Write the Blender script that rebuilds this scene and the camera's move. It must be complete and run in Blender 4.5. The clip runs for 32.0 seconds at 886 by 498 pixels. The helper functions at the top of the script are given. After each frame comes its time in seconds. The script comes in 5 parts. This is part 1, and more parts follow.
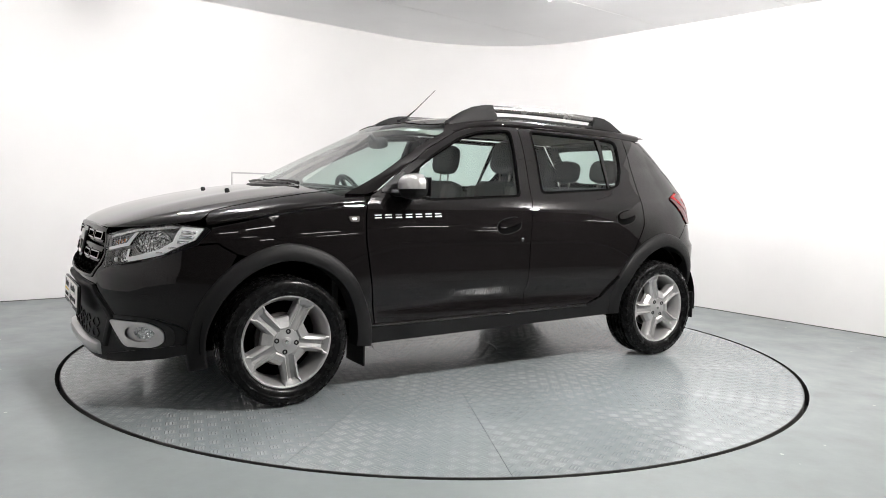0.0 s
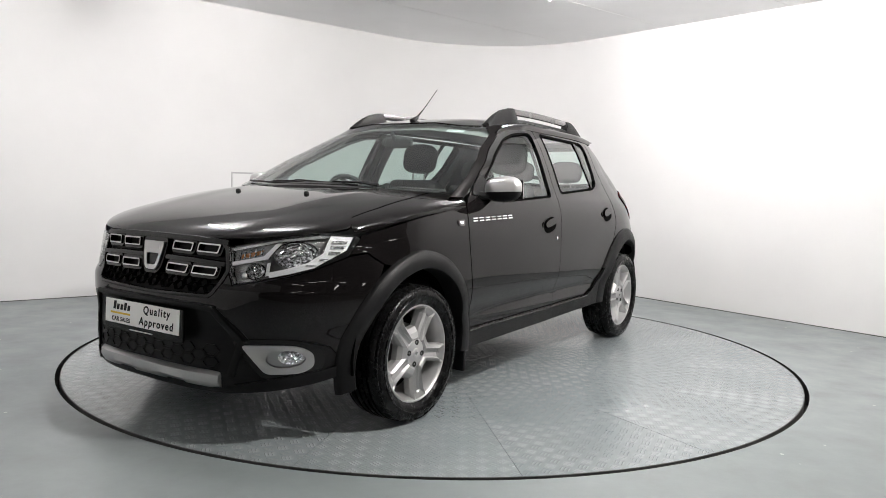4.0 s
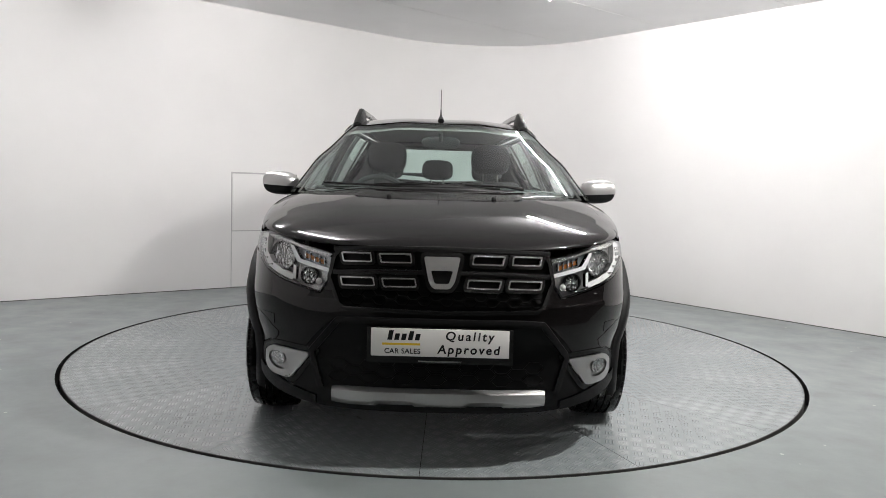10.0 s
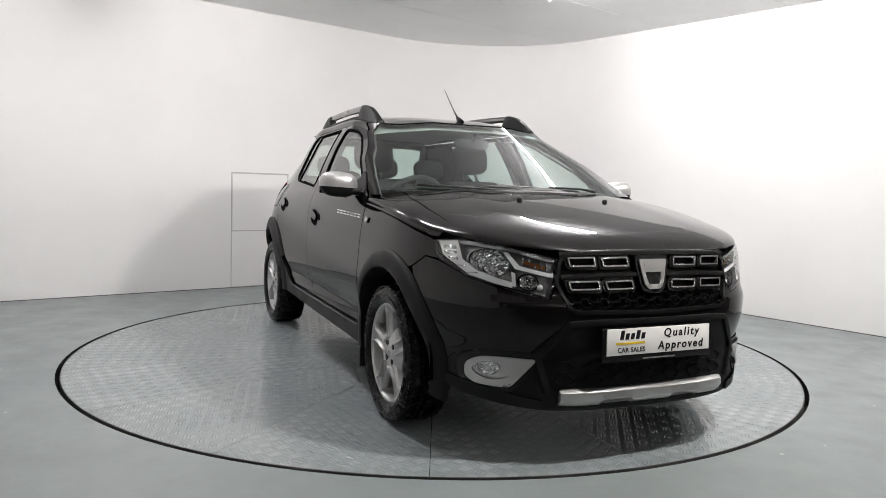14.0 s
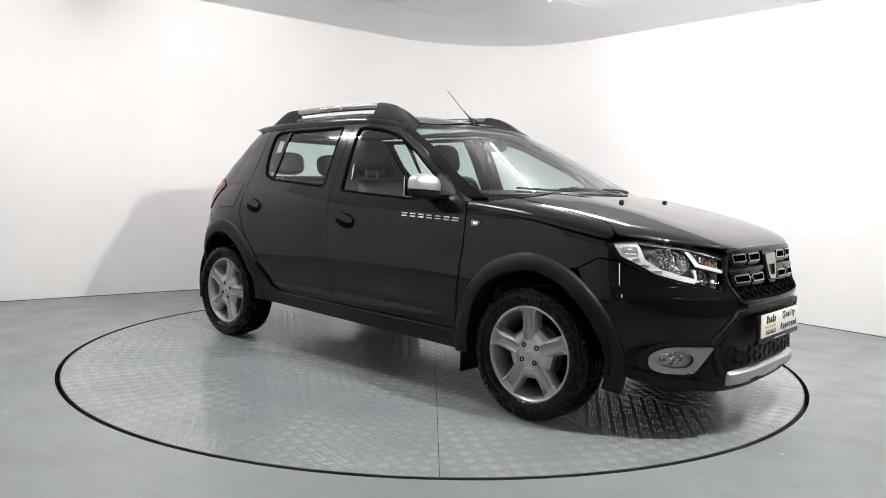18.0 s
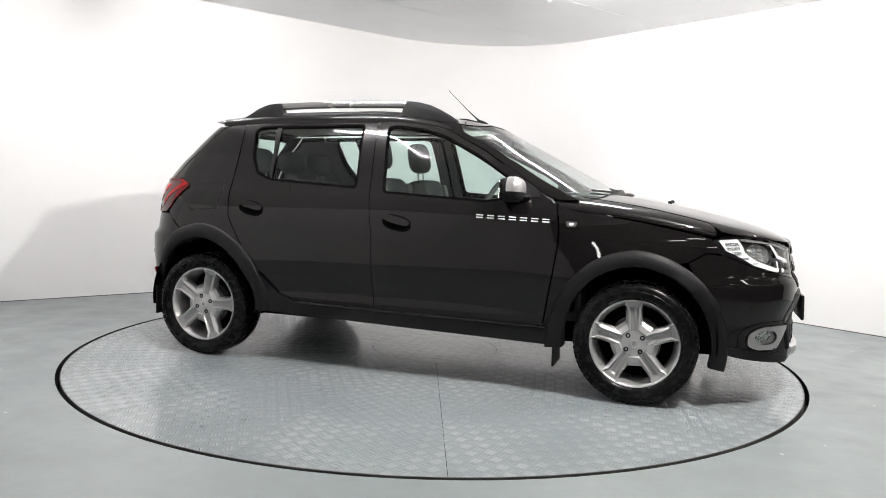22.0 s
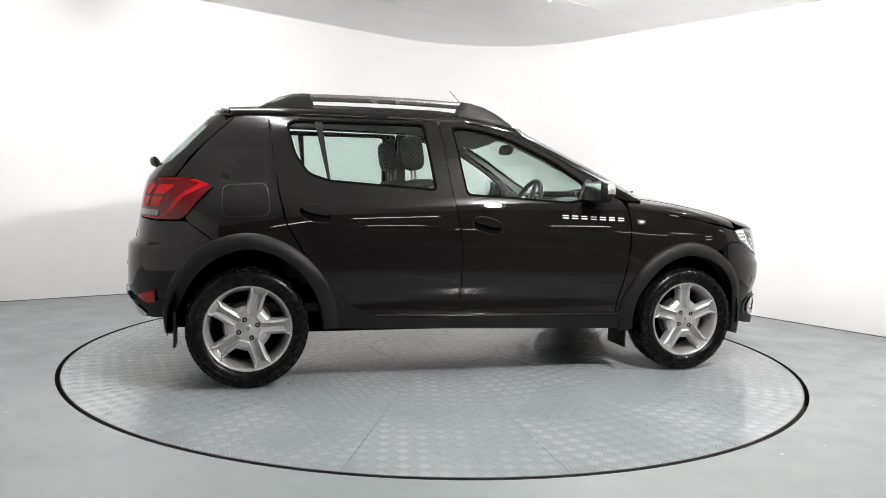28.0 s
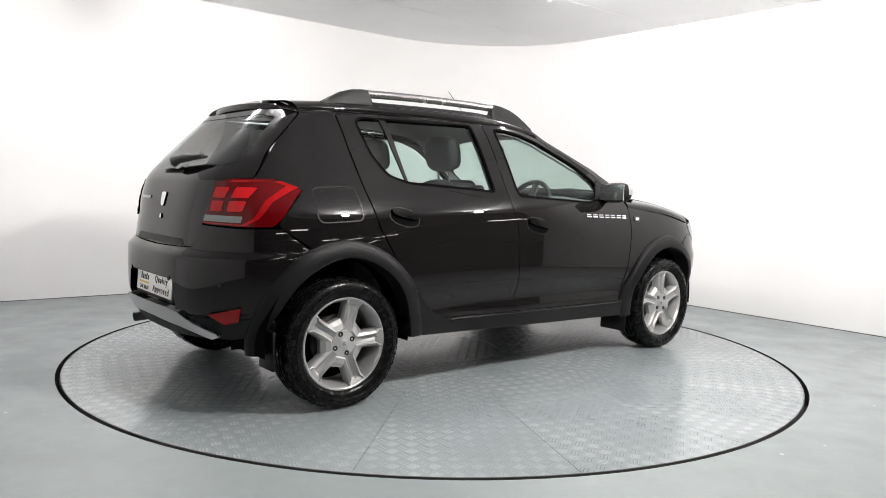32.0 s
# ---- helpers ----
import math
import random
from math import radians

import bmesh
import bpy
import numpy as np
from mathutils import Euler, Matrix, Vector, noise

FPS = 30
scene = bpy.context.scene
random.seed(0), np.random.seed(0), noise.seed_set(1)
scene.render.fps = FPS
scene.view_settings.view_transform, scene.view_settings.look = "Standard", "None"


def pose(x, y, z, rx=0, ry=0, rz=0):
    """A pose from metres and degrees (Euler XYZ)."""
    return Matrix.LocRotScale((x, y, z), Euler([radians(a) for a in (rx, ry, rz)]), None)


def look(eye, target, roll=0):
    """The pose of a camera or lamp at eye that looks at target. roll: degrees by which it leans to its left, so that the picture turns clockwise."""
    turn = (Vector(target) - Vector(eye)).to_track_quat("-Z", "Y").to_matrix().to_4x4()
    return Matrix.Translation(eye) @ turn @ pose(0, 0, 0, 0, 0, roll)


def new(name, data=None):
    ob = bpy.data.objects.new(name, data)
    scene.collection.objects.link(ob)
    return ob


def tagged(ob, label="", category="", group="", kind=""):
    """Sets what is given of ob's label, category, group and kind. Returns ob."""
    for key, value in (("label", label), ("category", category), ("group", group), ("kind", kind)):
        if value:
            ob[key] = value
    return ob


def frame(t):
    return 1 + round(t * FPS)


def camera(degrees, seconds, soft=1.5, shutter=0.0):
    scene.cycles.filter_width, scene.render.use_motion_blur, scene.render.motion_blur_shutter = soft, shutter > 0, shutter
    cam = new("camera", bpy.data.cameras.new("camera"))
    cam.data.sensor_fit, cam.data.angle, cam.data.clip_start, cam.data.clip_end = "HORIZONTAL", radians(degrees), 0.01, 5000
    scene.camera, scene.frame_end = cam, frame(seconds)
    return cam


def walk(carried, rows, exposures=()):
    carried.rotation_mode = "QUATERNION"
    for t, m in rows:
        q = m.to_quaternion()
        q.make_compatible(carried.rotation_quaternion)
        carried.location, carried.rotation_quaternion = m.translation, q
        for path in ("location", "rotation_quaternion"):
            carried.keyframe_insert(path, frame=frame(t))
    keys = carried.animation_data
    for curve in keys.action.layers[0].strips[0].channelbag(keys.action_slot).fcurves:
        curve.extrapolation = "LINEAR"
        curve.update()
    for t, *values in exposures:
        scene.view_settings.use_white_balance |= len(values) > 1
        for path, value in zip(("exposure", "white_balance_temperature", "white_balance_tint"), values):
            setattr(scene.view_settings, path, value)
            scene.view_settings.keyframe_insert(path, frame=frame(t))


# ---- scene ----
# The camera stands still; a car turns on a turntable in a white rounded room.
cam = camera(62.18, 32.0, 0.8)
EYE = pose(0.0, -4.888, 1.068, 85.276, -1.691, -0.285)
walk(cam, [(0.0, EYE), (32.0, EYE)],
     exposures=[(0.0, 0.13), (3.0, -0.05), (6.0, -0.21), (9.0, -0.29), (13.0, -0.25), (17.0, -0.08),
                (19.0, 0.08), (23.0, 0.17), (28.0, 0.19), (32.0, 0.19)])

TURN = (-54.30, 93.42, -0.117, 0.0064, 0.0843, 0.097)   # turn of the table, degrees, as a Chebyshev series
TABLE_R = 2.243


def turn_at(t):
    return float(np.polynomial.chebyshev.chebval((t - 16) / 16, TURN))


# ---- world: the dim hall beyond the open side ----
world = bpy.data.worlds.new("hall_air")
scene.world = world
world.use_nodes = True
world.node_tree.nodes["Background"].inputs["Color"].default_value = (0.6, 0.65, 0.7, 1)
world.node_tree.nodes["Background"].inputs["Strength"].default_value = 0.012


# ---- materials ----
def base(name, color, rough=0.5, metal=0.0, **more):
    m = bpy.data.materials.new(name)
    m.use_nodes = True
    b = m.node_tree.nodes["Principled BSDF"]
    b.inputs["Base Color"].default_value = (*color, 1)
    b.inputs["Roughness"].default_value = rough
    b.inputs["Metallic"].default_value = metal
    for key, value in more.items():
        b.inputs[key.replace("_", " ")].default_value = value
    return m, m.node_tree.nodes, m.node_tree.links, b


def coords(nodes, links, scale=(1, 1, 1), kind="Object"):
    c = nodes.new("ShaderNodeTexCoord")
    mp = nodes.new("ShaderNodeMapping")
    mp.inputs["Scale"].default_value = scale
    links.new(c.outputs[kind], mp.inputs["Vector"])
    return mp.outputs["Vector"]


def noise_tex(nodes, links, vec, scale, detail=4.0, rough=0.55):
    n = nodes.new("ShaderNodeTexNoise")
    n.inputs["Scale"].default_value = scale
    n.inputs["Detail"].default_value = detail
    n.inputs["Roughness"].default_value = rough
    links.new(vec, n.inputs["Vector"])
    return n.outputs["Fac"]


def ramp(nodes, links, fac, stops):
    r = nodes.new("ShaderNodeValToRGB")
    while len(r.color_ramp.elements) < len(stops):
        r.color_ramp.elements.new(0.5)
    for e, (pos, col) in zip(r.color_ramp.elements, stops):
        e.position = pos
        e.color = (*col, 1) if isinstance(col, tuple) else (col, col, col, 1)
    links.new(fac, r.inputs["Fac"])
    return r.outputs["Color"]


def bump(nodes, links, b, height, strength, distance):
    n = nodes.new("ShaderNodeBump")
    n.inputs["Strength"].default_value = strength
    n.inputs["Distance"].default_value = distance
    links.new(height, n.inputs["Height"])
    links.new(n.outputs["Normal"], b.inputs["Normal"])


def math_node(nodes, links, op, a, b=None):
    n = nodes.new("ShaderNodeMath")
    n.operation = op
    for sock, v in zip(n.inputs, (a, b)):
        if v is None:
            continue
        if isinstance(v, (int, float)):
            sock.default_value = v
        else:
            links.new(v, sock)
    return n.outputs[0]


def mix_color(nodes, links, fac, a, b, blend="MIX"):
    n = nodes.new("ShaderNodeMix")
    n.data_type, n.blend_type = "RGBA", blend
    for sock, v in ((n.inputs[0], fac), (n.inputs[6], a), (n.inputs[7], b)):
        if isinstance(v, tuple):
            sock.default_value = (*v, 1)
        elif isinstance(v, (int, float)):
            sock.default_value = v
        else:
            links.new(v, sock)
    return n.outputs[2]


def simple(name, color, rough=0.5, metal=0.0, grain=0.0, grain_scale=300.0, var=0.0, var_scale=6.0, **more):
    """A surface with fine grain in its relief and slow variation of its tone."""
    m, nodes, links, b = base(name, color, rough, metal, **more)
    vec = coords(nodes, links)
    if grain:
        bump(nodes, links, b, noise_tex(nodes, links, vec, grain_scale, 3), grain, 0.001)
    if var:
        f = noise_tex(nodes, links, vec, var_scale, 5)
        lo, hi = tuple(c * (1 - var) for c in color), tuple(min(1, c * (1 + var)) for c in color)
        links.new(ramp(nodes, links, f, [(0.3, lo), (0.7, hi)]), b.inputs["Base Color"])
        links.new(ramp(nodes, links, f, [(0.3, max(0.02, rough - 0.06)), (0.7, min(1, rough + 0.06))]), b.inputs["Roughness"])
    return m


def wall_paint():
    m, nodes, links, b = base("wall_paint", (0.8, 0.79, 0.785), 0.75)
    vec = coords(nodes, links)
    big = noise_tex(nodes, links, vec, 0.9, 4)
    links.new(ramp(nodes, links, big, [(0.3, (0.69, 0.682, 0.68)), (0.7, (0.74, 0.733, 0.728))]), b.inputs["Base Color"])
    bump(nodes, links, b, noise_tex(nodes, links, vec, 90, 4), 0.12, 0.002)
    return m


def floor_paint():
    m, nodes, links, b = base("floor_paint", (0.25, 0.28, 0.28), 0.45)
    vec = coords(nodes, links)
    big, mid, fine = (noise_tex(nodes, links, vec, s, 6, 0.6) for s in (0.55, 4.0, 45.0))
    tone = ramp(nodes, links, big, [(0.35, (0.185, 0.208, 0.21)), (0.65, (0.228, 0.25, 0.25))])
    worn = ramp(nodes, links, mid, [(0.55, 0.0), (0.75, 0.5)])
    tone = mix_color(nodes, links, worn, tone, (0.20, 0.206, 0.20))
    chips = nodes.new("ShaderNodeTexVoronoi")
    chips.inputs["Scale"].default_value = 8.0
    links.new(vec, chips.inputs["Vector"])
    spot = ramp(nodes, links, chips.outputs["Distance"], [(0.0, 1.0), (0.055, 1.0), (0.075, 0.0)])
    keep = ramp(nodes, links, chips.outputs["Color"], [(0.72, 0.0), (0.74, 1.0)])
    both = math_node(nodes, links, "MULTIPLY", spot, keep)
    tone = mix_color(nodes, links, both, tone, (0.42, 0.44, 0.42))
    dark = noise_tex(nodes, links, vec, 13.0, 5, 0.7)
    tone = mix_color(nodes, links, ramp(nodes, links, dark, [(0.7, 0.0), (0.76, 0.6)]), tone, (0.11, 0.115, 0.11))
    links.new(tone, b.inputs["Base Color"])
    links.new(ramp(nodes, links, mid, [(0.3, 0.36), (0.7, 0.55)]), b.inputs["Roughness"])
    bump(nodes, links, b, fine, 0.15, 0.002)
    return m


def tread_plate():
    """Grey painted tread plate: short raised bars in cells that alternate in direction."""
    m, nodes, links, b = base("tread_plate", (0.40, 0.43, 0.43), 0.3, 0.0, Specular_IOR_Level=0.85)
    cell = 1 / 0.058
    vec = coords(nodes, links, (cell, cell, cell))
    spin = nodes.new("ShaderNodeVectorRotate")
    spin.rotation_type = "Z_AXIS"
    spin.inputs["Angle"].default_value = radians(45)
    links.new(vec, spin.inputs["Vector"])
    sep = nodes.new("ShaderNodeSeparateXYZ")
    links.new(spin.outputs[0], sep.inputs[0])
    x, y = sep.outputs[0], sep.outputs[1]
    check = math_node(nodes, links, "FLOORED_MODULO", math_node(nodes, links, "ADD", math_node(nodes, links, "FLOOR", x),
                                                              math_node(nodes, links, "FLOOR", y)), 2.0)
    fx, fy = (math_node(nodes, links, "SUBTRACT", math_node(nodes, links, "FRACT", v), 0.5) for v in (x, y))

    def bars(along, across):
        wave = math_node(nodes, links, "SINE", math_node(nodes, links, "MULTIPLY", across, 2 * math.pi * 4))
        wave = ramp(nodes, links, math_node(nodes, links, "MULTIPLY_ADD", wave, 0.5), [(0.45, 0.0), (0.85, 1.0)])
        mask = ramp(nodes, links, math_node(nodes, links, "ABSOLUTE", along), [(0.26, 1.0), (0.38, 0.0)])
        mask = math_node(nodes, links, "MULTIPLY", mask, ramp(nodes, links, math_node(nodes, links, "ABSOLUTE", across), [(0.36, 1.0), (0.40, 0.0)]))
        return math_node(nodes, links, "MULTIPLY", wave, mask)
    height = mix_color(nodes, links, check, bars(fx, fy), bars(fy, fx))
    plain = coords(nodes, links)
    wear = noise_tex(nodes, links, plain, 1.6, 4, 0.5)
    tone = ramp(nodes, links, wear, [(0.3, (0.20, 0.229, 0.238)), (0.7, (0.235, 0.26, 0.268))])
    rub = math_node(nodes, links, "MULTIPLY", height, ramp(nodes, links, wear, [(0.38, 0.05), (0.65, 0.3)]))
    tone = mix_color(nodes, links, rub, tone, (0.40, 0.42, 0.42))
    # cells of one bar direction lightened: their reflected light is put into the colour
    mx, my = (ramp(nodes, links, math_node(nodes, links, "ABSOLUTE", f), [(0.30, 1.0), (0.47, 0.0)]) for f in (fx, fy))
    glint_cells = math_node(nodes, links, "MULTIPLY", math_node(nodes, links, "MULTIPLY", mx, my), check)
    tone = mix_color(nodes, links, math_node(nodes, links, "MULTIPLY", glint_cells, ramp(nodes, links, wear, [(0.38, 0.0), (0.65, 0.28)])), tone, (0.42, 0.44, 0.44))
    dirt = noise_tex(nodes, links, plain, 11, 6, 0.7)
    tone = mix_color(nodes, links, ramp(nodes, links, dirt, [(0.62, 0.0), (0.8, 0.4)]), tone, (0.12, 0.125, 0.12))
    pits = nodes.new("ShaderNodeTexVoronoi")
    pits.inputs["Scale"].default_value = 9.0
    links.new(plain, pits.inputs["Vector"])
    spot = ramp(nodes, links, pits.outputs["Distance"], [(0.0, 1.0), (0.05, 1.0), (0.08, 0.0)])
    for lo, hi, col in ((0.70, 0.72, (0.05, 0.05, 0.048)), (0.80, 0.82, (0.55, 0.56, 0.55))):
        keep = ramp(nodes, links, pits.outputs["Color"], [(lo, 0.0), (hi, 1.0)])
        tone = mix_color(nodes, links, math_node(nodes, links, "MULTIPLY", spot, keep), tone, col)
    links.new(tone, b.inputs["Base Color"])
    links.new(ramp(nodes, links, height, [(0.0, 0.17), (1.0, 0.14)]), b.inputs["Roughness"])
    bump(nodes, links, b, height, 0.9, 0.0026)
    return m


def lamp_glow(name, color, strength):
    m, nodes, links, b = base(name, (0.9, 0.9, 0.9), 0.4)
    b.inputs["Emission Color"].default_value = (*color, 1)
    b.inputs["Emission Strength"].default_value = strength
    return m


def car_paint():
    m, nodes, links, b = base("black_paint", (0.012, 0.011, 0.011), 0.3, 0.0, Coat_Weight=1.0, Coat_Roughness=0.02, Coat_IOR=1.36)
    b.inputs["Specular IOR Level"].default_value = 0.0
    vec = coords(nodes, links)
    flake = noise_tex(nodes, links, vec, 900, 2)
    links.new(ramp(nodes, links, flake, [(0.45, (0.0042, 0.0037, 0.0038)), (0.75, (0.014, 0.0122, 0.0125))]), b.inputs["Base Color"])
    peel = nodes.new("ShaderNodeBump")
    peel.inputs["Strength"].default_value = 0.02
    peel.inputs["Distance"].default_value = 0.001
    links.new(noise_tex(nodes, links, vec, 60, 2), peel.inputs["Height"])
    links.new(peel.outputs["Normal"], b.inputs["Coat Normal"])
    return m


def pane(name, tint, gloss=1.0):
    """Thin glass: tinted see-through with a gloss that rises at grazing angles."""
    m = bpy.data.materials.new(name)
    m.use_nodes = True
    nodes, links = m.node_tree.nodes, m.node_tree.links
    nodes.clear()
    out = nodes.new("ShaderNodeOutputMaterial")
    clear, shine, mixed, edge = (nodes.new(k) for k in ("ShaderNodeBsdfTransparent", "ShaderNodeBsdfGlossy",
                                                      "ShaderNodeMixShader", "ShaderNodeLayerWeight"))
    clear.inputs["Color"].default_value = (*tint, 1)
    shine.inputs["Roughness"].default_value = 0.02
    edge.inputs["Blend"].default_value = 0.5
    rise = math_node(nodes, links, "POWER", edge.outputs["Facing"], 3.6)
    fac = math_node(nodes, links, "ADD", math_node(nodes, links, "MULTIPLY", rise, 0.9), 0.045)
    links.new(math_node(nodes, links, "MULTIPLY", fac, gloss), mixed.inputs[0])
    links.new(clear.outputs[0], mixed.inputs[1])
    links.new(shine.outputs[0], mixed.inputs[2])
    links.new(mixed.outputs[0], out.inputs["Surface"])
    return m


WALL, FLOOR, PLATE = wall_paint(), floor_paint(), tread_plate()
CEIL = simple("ceiling_board", (0.82, 0.82, 0.825), 0.7, var=0.03, var_scale=1.2)
HALL = simple("hall_grey", (0.10, 0.094, 0.093), 0.8, var=0.3, var_scale=0.6)
TUBE = lamp_glow("tube_light", (1.0, 0.965, 0.965), 370.0)
FAR_TUBE = lamp_glow("hall_tube_light", (1.0, 0.97, 0.93), 30.0)
FLOOD = lamp_glow("flood_light", (1.0, 0.97, 0.94), 2100.0)
UPRIGHT = lamp_glow("upright_glow", (1.0, 0.97, 0.93), 32.0)
PAINT = car_paint()
CLAD = simple("black_plastic", (0.006, 0.006, 0.0063), 0.48, grain=0.4, grain_scale=700, var=0.15, var_scale=9, Specular_IOR_Level=0.17)
TRIM = simple("gloss_black_trim", (0.008, 0.008, 0.008), 0.25, Specular_IOR_Level=0.3)
DARK = simple("underbody_black", (0.002, 0.002, 0.002), 0.9, Specular_IOR_Level=0.03)
RUBBER = simple("tyre_rubber", (0.004, 0.004, 0.0042), 0.26, var=0.08, var_scale=30, Specular_IOR_Level=0.13)
ALLOY = simple("silver_wheel_paint", (0.42, 0.417, 0.415), 0.36, 0.65, grain=0.08, grain_scale=900, var=0.06, var_scale=12)
ALLOY_DARK = simple("grey_wheel_recess", (0.30, 0.298, 0.296), 0.4, 0.65)
SATIN = simple("satin_silver", (0.46, 0.456, 0.452), 0.33, 0.8, grain=0.1, grain_scale=800, var=0.04)
CHROME = simple("chrome", (0.82, 0.82, 0.83), 0.07, 1.0)
RAIL = simple("dark_satin_rail", (0.24, 0.235, 0.235), 0.24, 0.9, grain=0.1, grain_scale=800, var=0.05)
BRIGHT = simple("brushed_chrome", (0.48, 0.48, 0.48), 0.24, 0.8)
STEEL = simple("brake_steel", (0.2, 0.19, 0.18), 0.45, 0.9, var=0.3, var_scale=30)
GLASS = pane("window_glass", (0.73, 0.835, 0.80), 1.0)
LENS = pane("lamp_lens", (0.93, 0.94, 0.94), 1.0)
CABIN = simple("cabin_plastic", (0.03, 0.03, 0.031), 0.6, grain=0.4, grain_scale=400)
CLOTH = simple("seat_cloth", (0.028, 0.028, 0.03), 0.9, grain=0.2, grain_scale=260, var=0.3, var_scale=60)
CLOTH_GREY = simple("grey_seat_cloth", (0.085, 0.083, 0.08), 0.9, grain=0.2, grain_scale=260, var=0.2, var_scale=60)
LINER = simple("headliner", (0.30, 0.29, 0.275), 0.95, grain=0.4, grain_scale=600)
WHITE = simple("white_letters", (0.8, 0.8, 0.8), 0.45)
PLATE_WHITE = simple("plate_white", (0.86, 0.84, 0.81), 0.35, var=0.02)
INK = simple("black_ink", (0.008, 0.008, 0.008), 0.45, Specular_IOR_Level=0.2)
YELLOW = simple("yellow_ink", (0.75, 0.5, 0.03), 0.4)
AMBER = simple("amber_lens", (0.36, 0.13, 0.04), 0.2)


# ---- mesh tools ----
def mesh_of(bm, name, mat, smooth=True):
    me = bpy.data.meshes.new(name)
    bm.normal_update()
    bm.to_mesh(me)
    bm.free()
    for f in me.polygons:
        f.use_smooth = smooth
    me.materials.append(mat)
    return me


def part(name, bm, mat, parent=None, label="", smooth=False, at=None):
    """Links a bmesh as one mesh object under a thing or a part."""
    ob = new(name, mesh_of(bm, name, mat, smooth) if isinstance(bm, bmesh.types.BMesh) else bm)
    if parent is not None:
        ob.parent = parent
    if at is not None:
        ob.matrix_basis = at
    if label:
        ob["label"] = label
    return ob


def box(sx, sy, sz, at=(0, 0, 0), bevel=0.0, seg=2, turn=None):
    bm = bmesh.new()
    bmesh.ops.create_cube(bm, size=1.0)
    bmesh.ops.scale(bm, vec=(sx, sy, sz), verts=bm.verts)
    if bevel:
        bmesh.ops.bevel(bm, geom=bm.edges[:], offset=bevel, segments=seg, profile=0.6, affect="EDGES")
    if turn is not None:
        bmesh.ops.transform(bm, matrix=turn, verts=bm.verts)
    bmesh.ops.translate(bm, vec=at, verts=bm.verts)
    return bm


def lathe(profile, n=48, axis="Y", closed=False):
    """Turns (radius, along) points about an axis."""
    bm = bmesh.new()
    rings = []
    for r, h in profile:
        ring = []
        for k in range(n):
            a = 2 * math.pi * k / n
            c, s = r * math.cos(a), r * math.sin(a)
            ring.append(bm.verts.new((c, h, s) if axis == "Y" else (c, s, h)))
        rings.append(ring)
    pairs = list(zip(rings, rings[1:])) + ([(rings[-1], rings[0])] if closed else [])
    for a, b in pairs:
        for k in range(n):
            bm.faces.new((a[k], a[(k + 1) % n], b[(k + 1) % n], b[k]))
    bmesh.ops.recalc_face_normals(bm, faces=bm.faces)
    return bm


def prism(points, depth, axis="Z", at=0.0, bevel=0.0):
    """A flat outline with thickness; points in the plane across the axis."""
    bm = bmesh.new()

    def place(p, h):
        return {"Z": (p[0], p[1], h), "Y": (p[0], h, p[1]), "X": (h, p[0], p[1])}[axis]
    low = [bm.verts.new(place(p, at)) for p in points]
    high = [bm.verts.new(place(p, at + depth)) for p in points]
    bm.faces.new(low)
    bm.faces.new(high[::-1])
    for k in range(len(points)):
        j = (k + 1) % len(points)
        bm.faces.new((low[j], low[k], high[k], high[j]))
    bmesh.ops.recalc_face_normals(bm, faces=bm.faces)
    if bevel:
        bmesh.ops.bevel(bm, geom=bm.edges[:], offset=bevel, segments=2, profile=0.6, affect="EDGES", clamp_overlap=True)
    return bm


def tube(path, radius, n=10, flat=1.0, cap=True):
    """A rod along a list of points; radius may be a list."""
    bm = bmesh.new()
    pts = [Vector(p) for p in path]
    rings = []
    for i, p in enumerate(pts):
        d = (pts[min(i + 1, len(pts) - 1)] - pts[max(i - 1, 0)]).normalized()
        side = d.cross(Vector((0, 0, 1)))
        side = side.normalized() if side.length > 1e-3 else Vector((1, 0, 0))
        up = side.cross(d)
        r = radius[i] if isinstance(radius, (list, tuple)) else radius
        rings.append([bm.verts.new(p + r * (math.cos(2 * math.pi * k / n) * side + flat * math.sin(2 * math.pi * k / n) * up))
                      for k in range(n)])
    for a, b in zip(rings, rings[1:]):
        for k in range(n):
            bm.faces.new((a[k], a[(k + 1) % n], b[(k + 1) % n], b[k]))
    if cap:
        bm.faces.new(rings[0][::-1])
        bm.faces.new(rings[-1])
    bmesh.ops.recalc_face_normals(bm, faces=bm.faces)
    return bm


def merge(*bms):
    out = bmesh.new()
    for b in bms:
        me = bpy.data.meshes.new("tmp")
        b.to_mesh(me)
        b.free()
        out.from_mesh(me)
        bpy.data.meshes.remove(me)
    return out


# ---- the room: square, turned 37.5 degrees, with one wide rounded corner ----
ROOM = 37.5
M_AX = Vector((math.cos(radians(ROOM)), math.sin(radians(ROOM)), 0))
N_AX = Vector((-math.sin(radians(ROOM)), math.cos(radians(ROOM)), 0))
WALL_V, WALL_U, BACK_U, OPEN_V, CORNER_R, HIGH = 3.255, 3.293, -4.6, -3.6, 1.6, 2.745


def plan(u, v):
    return M_AX * u + N_AX * v


def ceiling_z(p):
    return HIGH - 0.0135 * p.x + 0.004 * p.y


